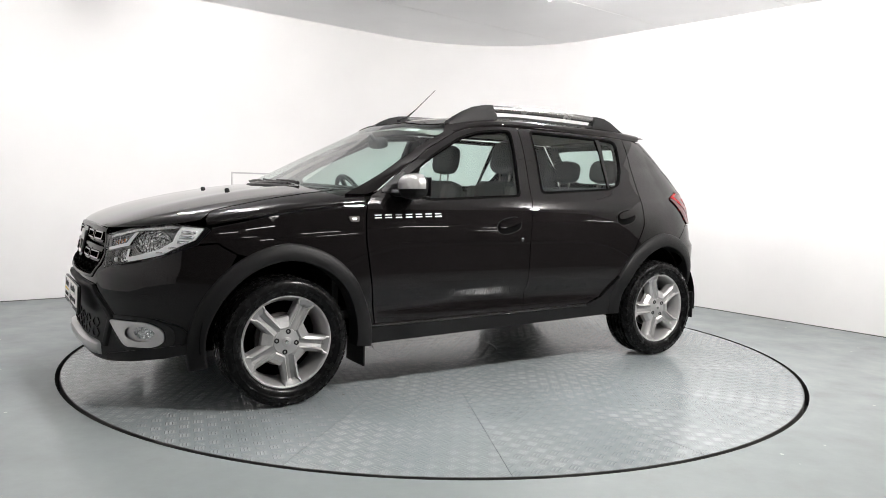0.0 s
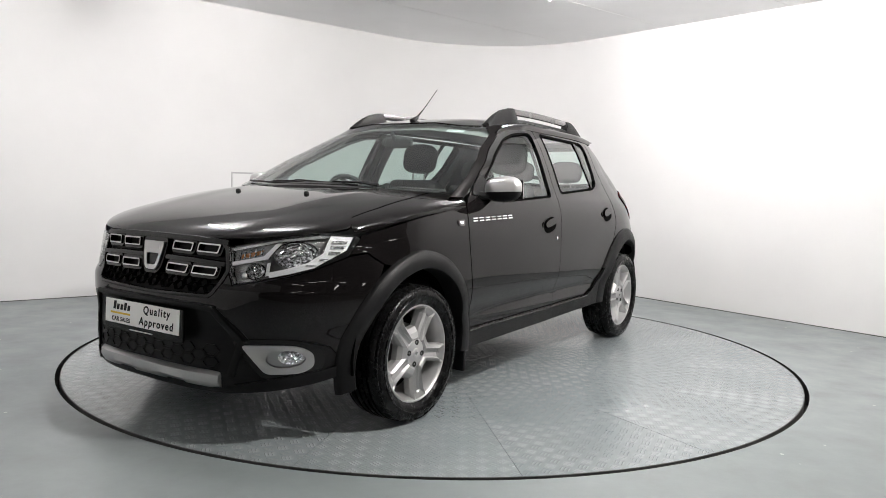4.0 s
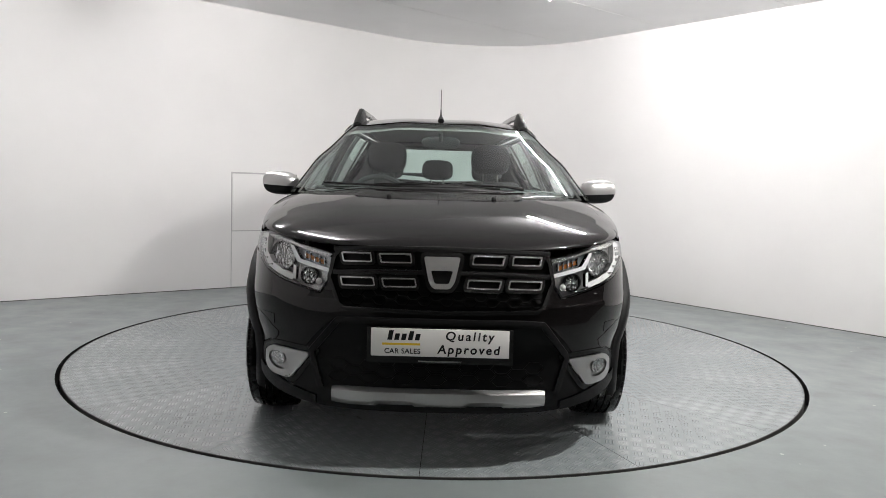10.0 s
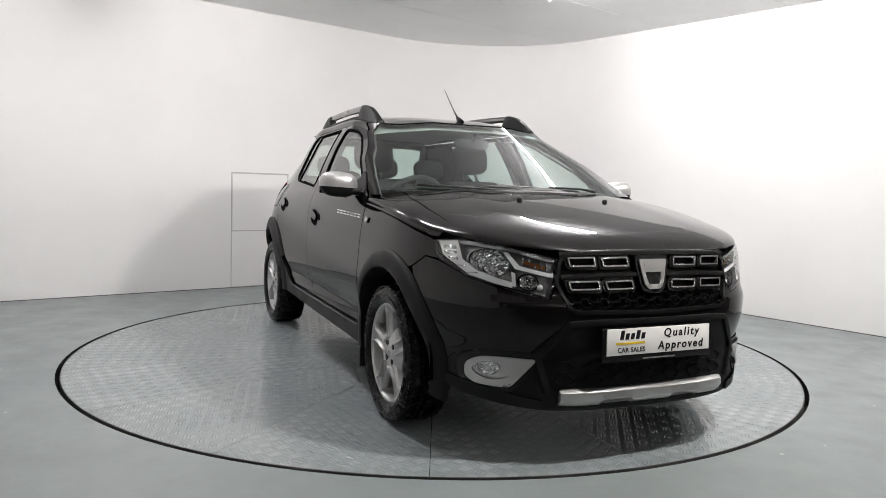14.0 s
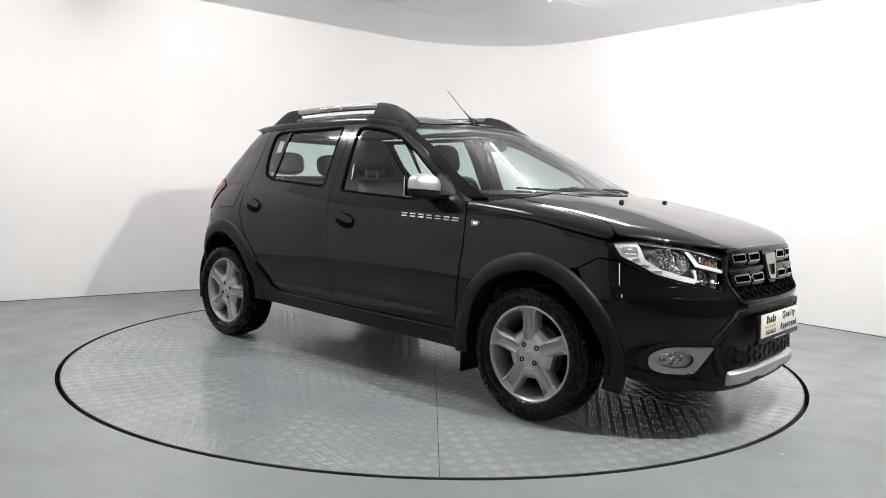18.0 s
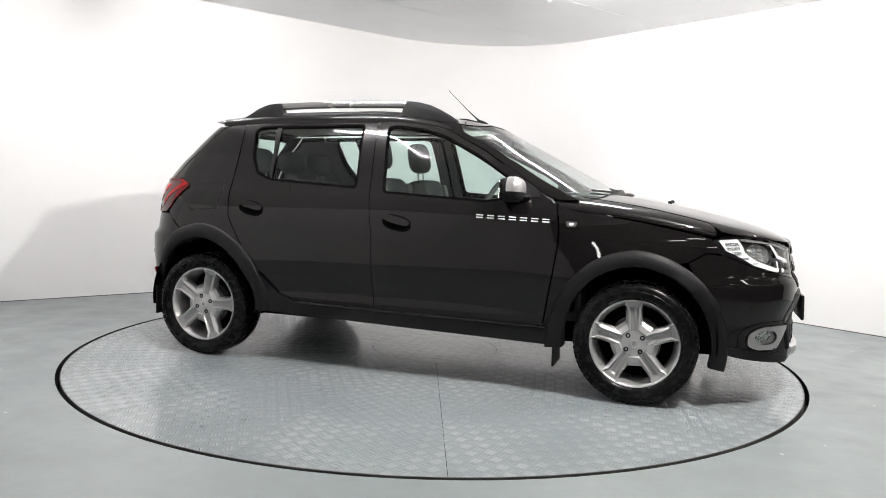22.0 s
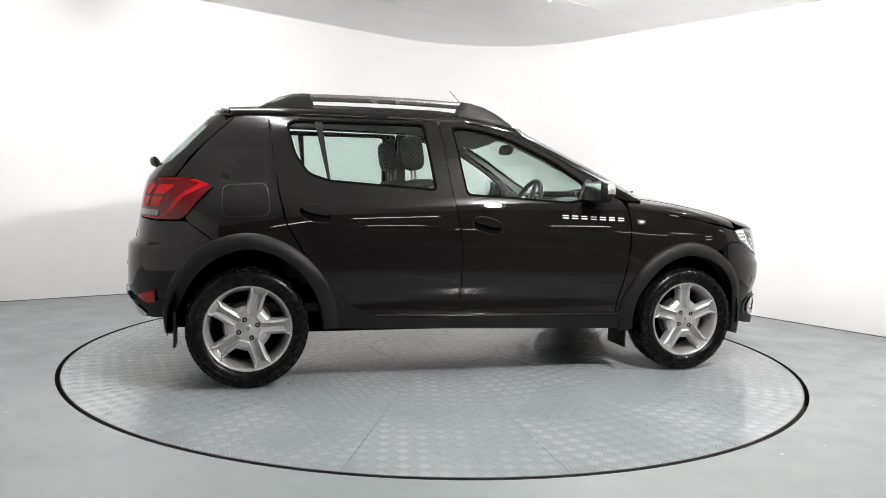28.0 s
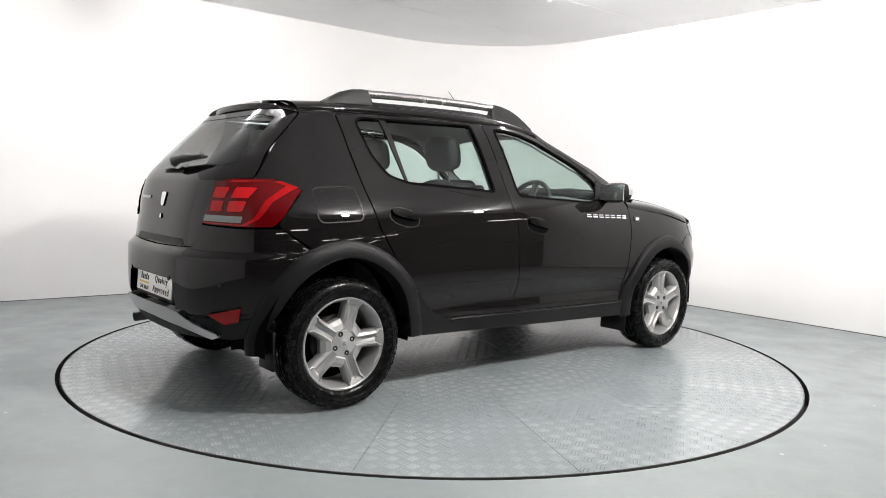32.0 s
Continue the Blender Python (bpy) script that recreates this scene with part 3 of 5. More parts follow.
def skin(surf, poly, da, db, off=0.0, thick=0.012, holes=()):
    """Meshes the part of a surface inside an outline given in its two parameters; its edges turn inwards by thick."""
    loops = [poly, *holes]
    verts, edges = [], []
    for loop in loops:
        n0 = len(verts)
        verts += [Vector(p) for p in loop]
        edges += [(n0 + i, n0 + (i + 1) % len(loop)) for i in range(len(loop))]
    rim = np.array([tuple(v) for v in verts])
    a0, b0 = rim.min(0)
    a1, b1 = rim.max(0)
    scale = np.array([da, db])
    for i in range(math.floor(a0 / da), math.ceil(a1 / da) + 1):
        for j in range(math.floor(b0 / db), math.ceil(b1 / db) + 1):
            p = ((i + 0.5 * (j % 2)) * da, j * db)
            if sum(inside(p, lp) for lp in loops) == 1 and inside(p, poly) and (np.abs((rim - p) / scale)).max(1).min() > 0.45:
                verts.append(Vector(p))
    out = delaunay_2d_cdt(verts, edges, [], 0, 1e-6)
    pts, tris = out[0], out[2]
    bm = bmesh.new()
    layer = bm.verts.layers.float_vector.new("shade")

    def normal(a, b):
        e = 1e-3
        n = (surf(a + e, b) - surf(a - e, b)).cross(surf(a, b + e) - surf(a, b - e))
        p = surf(a, b)
        way = p - Vector((max(-1.2, min(1.2, p.x)), 0, min(0.6, p.z - 0.05)))
        n = n.normalized() if n.length > 1e-12 else way.normalized()
        return n if n.dot(way) > 0 else -n
    vs, ns = [], []
    for p in pts:
        n = normal(p.x, p.y)
        v = bm.verts.new(surf(p.x, p.y) + n * off)
        v[layer] = n
        vs.append(v)
        ns.append(n)
    for t in tris:
        c = (pts[t[0]] + pts[t[1]] + pts[t[2]]) / 3
        if not inside(c, poly) or any(inside(c, h) for h in holes):
            continue
        a, b, c = (vs[k].co for k in t)
        flip = (b - a).cross(c - a).dot(ns[t[0]]) < 0
        bm.faces.new([vs[k] for k in (t[::-1] if flip else t)]).smooth = True
    if thick:
        index = {v: n for v, n in zip(vs, ns)}
        for e in [e for e in bm.edges if len(e.link_faces) == 1]:
            u, v = e.verts
            mid = e.link_faces[0].calc_center_median()
            way = ((u.co + v.co) / 2 - mid).normalized()
            four = [bm.verts.new(q) for q in (u.co, v.co, v.co - index[v] * thick, u.co - index[u] * thick)]
            for q in four:
                q[layer] = way
            f = bm.faces.new(four)
            f.smooth = True
    bmesh.ops.delete(bm, geom=[v for v in bm.verts if not v.link_faces], context="VERTS")
    return bm


def keep_smooth(name, bm, mat, parent, label=""):
    """Links a skin with the surface's own normals."""
    layer = bm.verts.layers.float_vector.get("shade")
    shade = [v[layer].normalized() for v in bm.verts] if layer else None
    me = bpy.data.meshes.new(name)
    bm.to_mesh(me)
    bm.free()
    me.materials.append(mat)
    if shade:
        me.normals_split_custom_set_from_vertices(shade)
    else:
        for f in me.polygons:
            f.use_smooth = True
        me.set_sharp_from_angle(angle=radians(38))
    ob = new(name, me)
    ob.parent = parent
    if label:
        ob["label"] = label
    return ob


def both(name, bm, mat, parents, label=""):
    """A part on the left and its mirror image on the right. Returns both."""
    twin = bm.copy()
    layer = twin.verts.layers.float_vector.get("shade")
    for v in twin.verts:
        v.co.y = -v.co.y
        if layer:
            n = v[layer].copy()
            n.y = -n.y
            v[layer] = n
    bmesh.ops.reverse_faces(twin, faces=twin.faces[:])
    return keep_smooth(name, bm, mat, parents[0], label), keep_smooth(name, twin, mat, parents[1], label)


def right_only(name, bm, mat, parent, label=""):
    """A part on the car's right side alone."""
    layer = bm.verts.layers.float_vector.get("shade")
    for v in bm.verts:
        v.co.y = -v.co.y
        n = v[layer].copy()
        n.y = -n.y
        v[layer] = n
    bmesh.ops.reverse_faces(bm, faces=bm.faces[:])
    return keep_smooth(name, bm, mat, parent, label)


def flank(poly, gap=0.0022, step=0.04, hole=None, off=0.0, thick=0.012, grid=0.03):
    """A panel of the left side from an outline in x and z."""
    p = dense(inset(poly, gap) if gap else poly, step)
    cut = [[(at_x(x, z), z) for x, z in dense(hole, step)]] if hole else ()
    return skin(ring, [(at_x(x, z), z) for x, z in p], grid, grid, off, thick, cut)


def nose(poly, gap=0.0, holes=(), off=0.0, thick=0.012, step=0.02, grid=0.02, mirror=False):
    """A panel of the front from an outline in y and z; a third member 'x' gives x instead of y."""
    flat = []
    ends_ = poly[1:] if mirror else poly[1:] + poly[:1]
    for p, q in zip(poly, ends_):
        sp = (at_x(p[0], p[1]) if len(p) > 2 else at_y(p[0], p[1]), p[1])
        sq = (at_x(q[0], q[1]) if len(q) > 2 else at_y(q[0], q[1]), q[1])
        n = max(1, int(math.dist(sp, sq) / step))
        flat += [(sp[0] + (sq[0] - sp[0]) * i / n, sp[1] + (sq[1] - sp[1]) * i / n) for i in range(n)]
    if mirror:
        flat.append((0.0, poly[-1][1]))
        flat = flat + [(-s, z) for s, z in flat[::-1] if s > 1e-4]
    if gap:
        flat = inset(flat, gap)
    cut = [[(at_y(y, z), z) for y, z in dense(h, step)] for h in holes]
    return skin(ring, flat, grid, grid, off, thick, cut)


def tail(poly, gap=0.0, holes=(), off=0.0, thick=0.012, step=0.02, grid=0.02, mirror=False):
    """A panel of the rear, like nose()."""
    flat = []
    ends_ = poly[1:] if mirror else poly[1:] + poly[:1]
    for p, q in zip(poly, ends_):
        sp = (at_x(p[0], p[1]) if len(p) > 2 else at_y(p[0], p[1], True), p[1])
        sq = (at_x(q[0], q[1]) if len(q) > 2 else at_y(q[0], q[1], True), q[1])
        n = max(1, int(math.dist(sp, sq) / step))
        flat += [(sp[0] + (sq[0] - sp[0]) * i / n, sp[1] + (sq[1] - sp[1]) * i / n) for i in range(n)]
    if mirror:
        flat.append((3.0, poly[-1][1]))
        flat = flat + [(6 - s, z) for s, z in flat[::-1] if s < 3 - 1e-4]
    if gap:
        flat = inset(flat, gap)
    cut = [[(at_y(y, z, True), z) for y, z in dense(h, step)] for h in holes]
    return skin(ring, flat, grid, grid, off, thick, cut)


def cap(surf, to_k, poly, gap=0.0, off=0.0, thick=0.012, step=0.03, grid=(0.03, 0.03), mirror=True):
    """A panel of the hood or roof from an outline in x and y (y from 0 when mirrored)."""
    line = dense(poly, step)
    if mirror:
        line = line[:line.index(poly[-1]) + 1]
    flat = [(x, to_k(x, y)) for x, y in line]
    if mirror:
        flat = flat + [(x, -k) for x, k in flat[::-1] if k > 1e-4]
    if gap:
        flat = inset(flat, gap)
    return skin(surf, flat, grid[0], grid[1], off, thick)


# outlines of the left side, x and z
WIN_F = [(-0.165, 1.412), (-0.10, 1.414), (0.05, 1.397), (0.186, 1.358), (0.412, 1.246), (0.60, 1.125), (0.665, 1.045), (0.50, 1.005), (-0.115, 1.036)]
WIN_R = [(-1.09, 1.39), (-1.05, 1.412), (-0.335, 1.424), (-0.295, 1.056), (-0.877, 1.09), (-0.985, 1.125), (-1.05, 1.225)]
DOOR_F = [(0.815, 0.345), (0.838, 0.479), (0.867, 0.639), (0.889, 0.80), (0.886, 0.90), (0.872, 0.985), (0.80, 1.045), (0.64, 1.155), (0.43, 1.283), (0.20, 1.396),
          (0.05, 1.432), (-0.10, 1.443), (-0.242, 1.443), (-0.20, 1.027), (-0.159, 0.795), (-0.149, 0.355)]
DOOR_R = [(-0.149, 0.355), (-0.159, 0.795), (-0.20, 1.027), (-0.242, 1.443), (-1.19, 1.432), (-1.141, 1.015), (-1.106, 0.859), (-1.023, 0.72), (-0.895, 0.534),
          (-0.772, 0.412), (-0.659, 0.369)]
doors = {}
for name, outline, hole, lab in (("front_door", DOOR_F, WIN_F, "black front door with its window"), ("rear_door", DOOR_R, WIN_R, "black rear door with its window")):
    doors[name] = both(name, flank(rounded(outline, 0.02), hole=rounded(inset(hole, -0.008), 0.03)), PAINT, (car, car), lab)
    both("window_seal", flank(rounded(inset(hole, -0.0075), 0.03), 0.0, hole=rounded(inset(hole, 0.003), 0.03), off=0.003, thick=0.02), DARK, doors[name])
    both("window_glass", flank(rounded(inset(hole, 0.010), 0.03), 0.0, off=-0.006, thick=0.0, grid=0.05), GLASS, doors[name], "clear greenish side window")
both("window_bar", flank([(-0.885, 1.085), (-0.872, 1.085), (-0.905, 1.42), (-0.945, 1.42)], 0.0, off=0.001, thick=0.01), TRIM, doors["rear_door"])

# front fenders, quarter panels
FENDER = [(0.893, 0.80), (0.89, 0.90), (0.877, 0.975), (1.0, 0.965), (1.3, 0.925), (1.5, 0.886), (1.64, 0.857), (1.639, 0.846), (1.696, 0.782), (1.612, 0.787), (1.598, 0.775), (1.53, 0.735), (1.46, 0.72), (1.338, 0.76), (1.155, 0.74),
          (1.006, 0.66), (0.925, 0.518), (0.86, 0.345), (0.82, 0.345), (0.843, 0.479), (0.871, 0.639)]
fenders = both("front_fender", flank(FENDER, 0.0012), PAINT, (car, car))
QUARTER = [(-1.194, 1.432), (-1.36, 1.425), (-1.52, 1.27), (-1.63, 1.13), (-1.66, 1.085), (-1.470, 1.036), (-1.545, 0.955), (-1.605, 0.882), (-1.60, 0.862), (-1.40, 0.72), (-1.27, 0.77), (-1.11, 0.74), (-0.97, 0.62),
           (-0.86, 0.48), (-0.76, 0.39), (-0.772, 0.408), (-0.895, 0.53), (-1.027, 0.72), (-1.11, 0.859), (-1.145, 1.015)]
quarters = both("quarter_panel", flank(QUARTER, 0.0012), PAINT, (car, car))
right_only("fuel_gap", flank(rounded([(-1.429, 0.884), (-1.429, 1.05), (-1.200, 1.066), (-1.188, 0.897)], 0.038), 0.0, off=0.0012, thick=0.004), INK, quarters[1])
right_only("fuel_flap", flank(rounded([(-1.424, 0.89), (-1.424, 1.045), (-1.205, 1.06), (-1.193, 0.903)], 0.035), 0.0, off=0.0025, thick=0.003), PAINT, quarters[1], "black fuel flap")

# hood and fender tops
flat = [(1.13, 0.0)] + [(x, hood_k(x, y)) for x, y in ((1.125, 0.15), (1.12, 0.3), (1.09, 0.45), (1.06, 0.55), (1.03, 0.61))]
flat += [(x, hood_k(x, interp(x, [(0.99, 0.655), (1.2, 0.70), (1.45, 0.715), (1.62, 0.712)]))) for x in np.linspace(0.99, 1.62, 18)]
flat += [(1.68, 0.90), (1.75, 0.945), (1.85, 0.97), (1.93, 0.975), (1.99, 0.97), (2.018, 0.93), (2.03, 0.7), (2.034, 0.35), (2.035, 0.0)]
flat = dense(flat, 0.04)
flat = flat[:flat.index((2.035, 0.0)) + 1]
flat = flat + [(x, -k) for x, k in flat[::-1] if k > 1e-4]
hood = keep_smooth("hood", skin(hood_surf, flat, 0.025, 0.03, 0.002, 0.02), PAINT, car, "black engine hood")
ftop = [(0.88, 0.66), (0.985, 0.66), (1.2, 0.705), (1.45, 0.72), (1.655, 0.705)]
flat = [(x, hood_k(x, y)) for x, y in course(ftop, 0.04)] + [(x, 1.0) for x in np.linspace(1.655, 0.88, 24)]
both("fender_top", skin(hood_surf, flat, 0.04, 0.03, 0.0, 0.01), PAINT, fenders)

# roof, windshield, rear window
def roof_front(k):
    """x at which the roof meets the windshield's surface."""
    lo, hi = 0.0, 0.5
    for _ in range(30):
        x = (lo + hi) / 2
        p = roof_surf(x, k)
        w = ring(1.0, p.z).y
        edge = ring(at_y(min(p.y, w * 0.999), p.z), p.z).x
        lo, hi = (x, hi) if x < edge else (lo, x)
    return (lo + hi) / 2


ROOF_EDGE = [(x, 1.0) for x in np.linspace(0.20, -1.38, 42)]
ROOF_LIP = [(roof_front(k), k) for k in (0.0, 0.1, 0.2, 0.3, 0.4, 0.5, 0.6, 0.7, 0.78, 0.85)]
flat = ROOF_LIP + [(0.225, 0.95)] + ROOF_EDGE + [(-1.395, 0.8), (-1.40, 0.5), (-1.40, 0.0)]
flat = dense(flat + [(x, -k) for x, k in flat[::-1] if k > 1e-4], 0.06)
roof = keep_smooth("roof", skin(roof_surf, flat, 0.05, 0.03, 0.0, 0.02), PAINT, car, "black roof panel")
outer_line = [(0.205, 1.394), (0.43, 1.286), (0.64, 1.158), (0.80, 1.05), (0.87, 1.024)]


def pillar_edge(z):
    """The windshield's side edge at a height: a hand's width in from the door's line."""
    x0 = interp(z, [(h, x) for x, h in outer_line[::-1]])
    wide = interp(z, [(1.05, 0.125), (1.12, 0.088), (1.25, 0.068), (1.40, 0.062)])
    k, gone = at_x(x0, z), 0.0
    while gone < wide:
        gone += (ring(k - 0.004, z) - ring(k, z)).length
        k -= 0.004
    return (ring(k, z).y, z)


LIP = [(roof_surf(x, k).y, roof_surf(x, k).z - 0.004) for x, k in ROOF_LIP if roof_surf(x, k).y < 0.545]
SIDE_EDGE = [pillar_edge(z) for z in (1.05, 1.09, 1.13, 1.18, 1.23, 1.29, 1.34, 1.385)]
WS = [(0.0, 1.06), (0.2, 1.06), (0.45, 1.058), (0.6, 1.052)] + SIDE_EDGE + LIP[::-1]
bm = nose(WS, off=-0.004, thick=0.0, mirror=True, grid=0.04)
windshield = keep_smooth("windshield", bm, GLASS, car, "clear greenish windshield")
keep_smooth("sticker", nose([(0.37, 1.398), (0.47, 1.393), (0.47, 1.409), (0.37, 1.413)], off=-0.007, thick=0.0), WHITE, windshield, "small white sticker")
APILLAR = [(SIDE_EDGE[0][0] + 0.01, 1.024)] + SIDE_EDGE + [LIP[-1]] + [(roof_surf(x, k).y, roof_surf(x, k).z - 0.003) for x, k in ROOF_LIP if roof_surf(x, k).y >= 0.545]
flat = [(at_y(y, z), z) for y, z in course(APILLAR, 0.02)]
flat += [(at_x(x, z), z) for x, z in course(outer_line, 0.03)]
bm = skin(ring, flat, 0.04, 0.02, 0.0, 0.015)
layer = bm.verts.layers.float_vector.get("shade")
for v in bm.verts:
    v[layer] = (v[layer] * 0.3 + Vector((0.25, 1.0, 0.25)).normalized() * 0.7).normalized()
both("windshield_pillar", bm, PAINT, (car, car))


# ---- bumpers ----
FOG = [(0.492, 0.418), (0.60, 0.422), (0.665, 0.418), (0.70, 0.388), (0.70, 0.330), (0.672, 0.305), (0.578, 0.303)]
UPPER = [(0.0, 0.598), (0.375, 0.608), (0.428, 0.70), (0.458, 0.652), (0.64, 0.693), (0.705, 0.718), (1.70, 0.772, "x"), (1.615, 0.783, "x"), (1.60, 0.77, "x"), (1.535, 0.733, "x"),
         (1.60, 0.62, "x"), (1.655, 0.50, "x"), (1.68, 0.375, "x"), (0.745, 0.372), (0.735, 0.405), (0.69, 0.435), (0.52, 0.44), (0.405, 0.565), (0.0, 0.565)]
bumper = keep_smooth("front_bumper", nose(UPPER, mirror=True, thick=0.02), PAINT, car, "glossy black painted front bumper")
LOWER = [(0.0, 0.563), (0.405, 0.563), (0.52, 0.437), (0.69, 0.432), (0.735, 0.40), (0.745, 0.37), (1.68, 0.372, "x"), (1.715, 0.288, "x"), (0.70, 0.265), (0.60, 0.242), (0.45, 0.215), (0.0, 0.205)]
lower = keep_smooth("bumper_cladding", nose(LOWER, mirror=True, thick=0.03, off=-0.001), CLAD, car, "matt black plastic lower bumper")
REAR_B = [(0.0, 0.745), (0.40, 0.755), (0.45, 0.80), (0.462, 0.864), (0.66, 0.854), (-1.625, 0.858, "x"), (-1.598, 0.858, "x"), (-1.405, 0.715, "x"), (-1.50, 0.64, "x"),
          (-1.60, 0.55, "x"), (-1.68, 0.44, "x"), (-1.70, 0.365, "x"), (0.60, 0.35), (0.0, 0.33)]
RECESS = [(-0.31, 0.60), (0.31, 0.60), (0.34, 0.47), (0.30, 0.455), (-0.30, 0.455), (-0.34, 0.47)]
rear_bumper = keep_smooth("rear_bumper", tail(REAR_B, mirror=True, thick=0.05, holes=[RECESS]), PAINT, car, "black rear bumper")
keep_smooth("plate_recess", tail(RECESS, off=-0.048, thick=0.0), CLAD, rear_bumper)
keep_smooth("rear_cladding", tail([(0.0, 0.452), (0.34, 0.452), (0.44, 0.44), (0.74, 0.45), (-1.685, 0.45, "x"), (-1.70, 0.36, "x"), (0.62, 0.345), (0.0, 0.325)], mirror=True, off=0.004, thick=0.02),
            CLAD, rear_bumper, "matt black plastic lower edge")
keep_smooth("rear_skid_plate", tail([(0.0, 0.468), (0.27, 0.468), (0.37, 0.456), (0.45, 0.414), (0.575, 0.362), (0.53, 0.342), (0.43, 0.366), (0.33, 0.382), (0.0, 0.390)], mirror=True, off=0.018, thick=0.03),
            SATIN, rear_bumper, "satin silver skid plate")

# ---- tailgate, rear window, spoiler ----
BACKLIGHT = [(-0.46, 1.388), (-0.38, 1.402), (0.38, 1.402), (0.46, 1.388), (0.515, 1.22), (0.525, 1.165), (0.46, 1.140), (0.0, 1.125), (-0.46, 1.140), (-0.525, 1.165), (-0.515, 1.22)]
GATE = [(0.0, 1.432), (0.45, 1.428), (-1.37, 1.422, "x"), (-1.527, 1.268, "x"), (-1.638, 1.128, "x"), (-1.668, 1.088, "x"), (0.60, 1.085), (0.555, 1.082), (0.493, 1.066), (0.463, 0.868), (0.455, 0.805),
        (0.40, 0.76), (0.0, 0.75)]
gate = keep_smooth("tailgate", tail(GATE, mirror=True, holes=[BACKLIGHT], thick=0.02), PAINT, car, "black tailgate")
keep_smooth("rear_window", tail(BACKLIGHT, off=-0.002, thick=0.0, grid=0.04), GLASS, gate, "greenish rear window")
# spoiler: a lip that runs back from the roof's edge
bm = bmesh.new()
rows = []
for i in range(29):
    y = -0.49 + 0.98 * i / 28
    e = (abs(y) / 0.49)
    back = -1.490 + 0.060 * e ** 2 + 0.06 * e ** 6
    f = 1 - 0.92 * e ** 5
    zt = 1.480 - 0.020 * e ** 2 - 0.022 * e ** 6
    lead = roof_surf(-1.36, 0.0).z - 0.014 * e ** 2 - 0.03 * e ** 6
    rows.append([bm.verts.new(q) for q in ((-1.36, y, lead - 0.006), (-1.44, y, 0.45 * lead + 0.55 * zt + 0.006), (back + 0.03, y, zt + 0.002), (back + 0.006, y, zt - 0.003 * f), (back, y, zt - 0.012 * f),
                                           (back + 0.001, y, zt - 0.034 * f), (back + 0.022, y, zt - 0.047 * f), (min(-1.385, back + 0.075), y, zt - 0.060 * f))])
for a, b in zip(rows, rows[1:]):
    for k in range(7):
        bm.faces.new((a[k], b[k], b[k + 1], a[k + 1]))
bm.faces.new(rows[0])
bm.faces.new(rows[-1][::-1])
bmesh.ops.recalc_face_normals(bm, faces=bm.faces)
keep_smooth("roof_spoiler", bm, PAINT, gate, "black roof spoiler")

# ---- lamps at the rear ----
RED = simple("red_lens", (0.24, 0.0025, 0.004), 0.06, Specular_IOR_Level=0.3)
RED_DEEP = simple("dark_red_lens", (0.075, 0.001, 0.002), 0.05, Specular_IOR_Level=0.3)
RED_LIGHT = simple("bright_red_lens", (0.36, 0.006, 0.008), 0.1, Specular_IOR_Level=0.25)
CLEAR_GREY = simple("clear_lens_grey", (0.13, 0.12, 0.12), 0.15, 0.4, Coat_Weight=1.0)
TAIL = [(-1.475, 1.034, "x"), (-1.60, 1.070, "x"), (0.66, 1.082), (0.56, 1.078), (0.498, 1.062), (0.468, 0.872), (0.66, 0.862), (-1.635, 0.866, "x"), (-1.612, 0.880, "x"), (-1.55, 0.955, "x")]
lamps = both("tail_lamp", tail(TAIL, off=0.007, thick=0.033), RED_DEEP, (car, car), "red tail lamp with four squares")
both("lamp_band", tail([(0.56, 1.062), (0.66, 1.070), (0.690, 1.050), (0.694, 0.98), (0.688, 0.90), (0.66, 0.872), (0.475, 0.879), (0.475, 0.872), (0.675, 0.868), (0.704, 0.90),
                        (0.711, 0.975), (0.706, 1.045), (0.672, 1.071), (0.57, 1.070)], off=0.009, thick=0.003), RED, lamps)
for y0, y1 in ((0.512, 0.572), (0.594, 0.652)):
    for z0, z1 in ((0.930, 0.977), (0.990, 1.038)):
        both("lamp_square", tail(rounded([(y0, z0), (y1, z0), (y1, z1), (y0, z1)], 0.008, 3), off=0.010, thick=0.003), RED_LIGHT, lamps)
both("reversing_lens", tail([(0.478, 0.884), (0.655, 0.880), (0.655, 0.910), (0.482, 0.913)], off=0.010, thick=0.003), CLEAR_GREY, lamps, "clear grey reversing lens")
both("rear_reflector", tail([(0.56, 0.465), (-1.755, 0.502, "x"), (-1.75, 0.44, "x"), (0.61, 0.422)], off=0.014, thick=0.012), RED, (rear_bumper, rear_bumper), "red reflector")

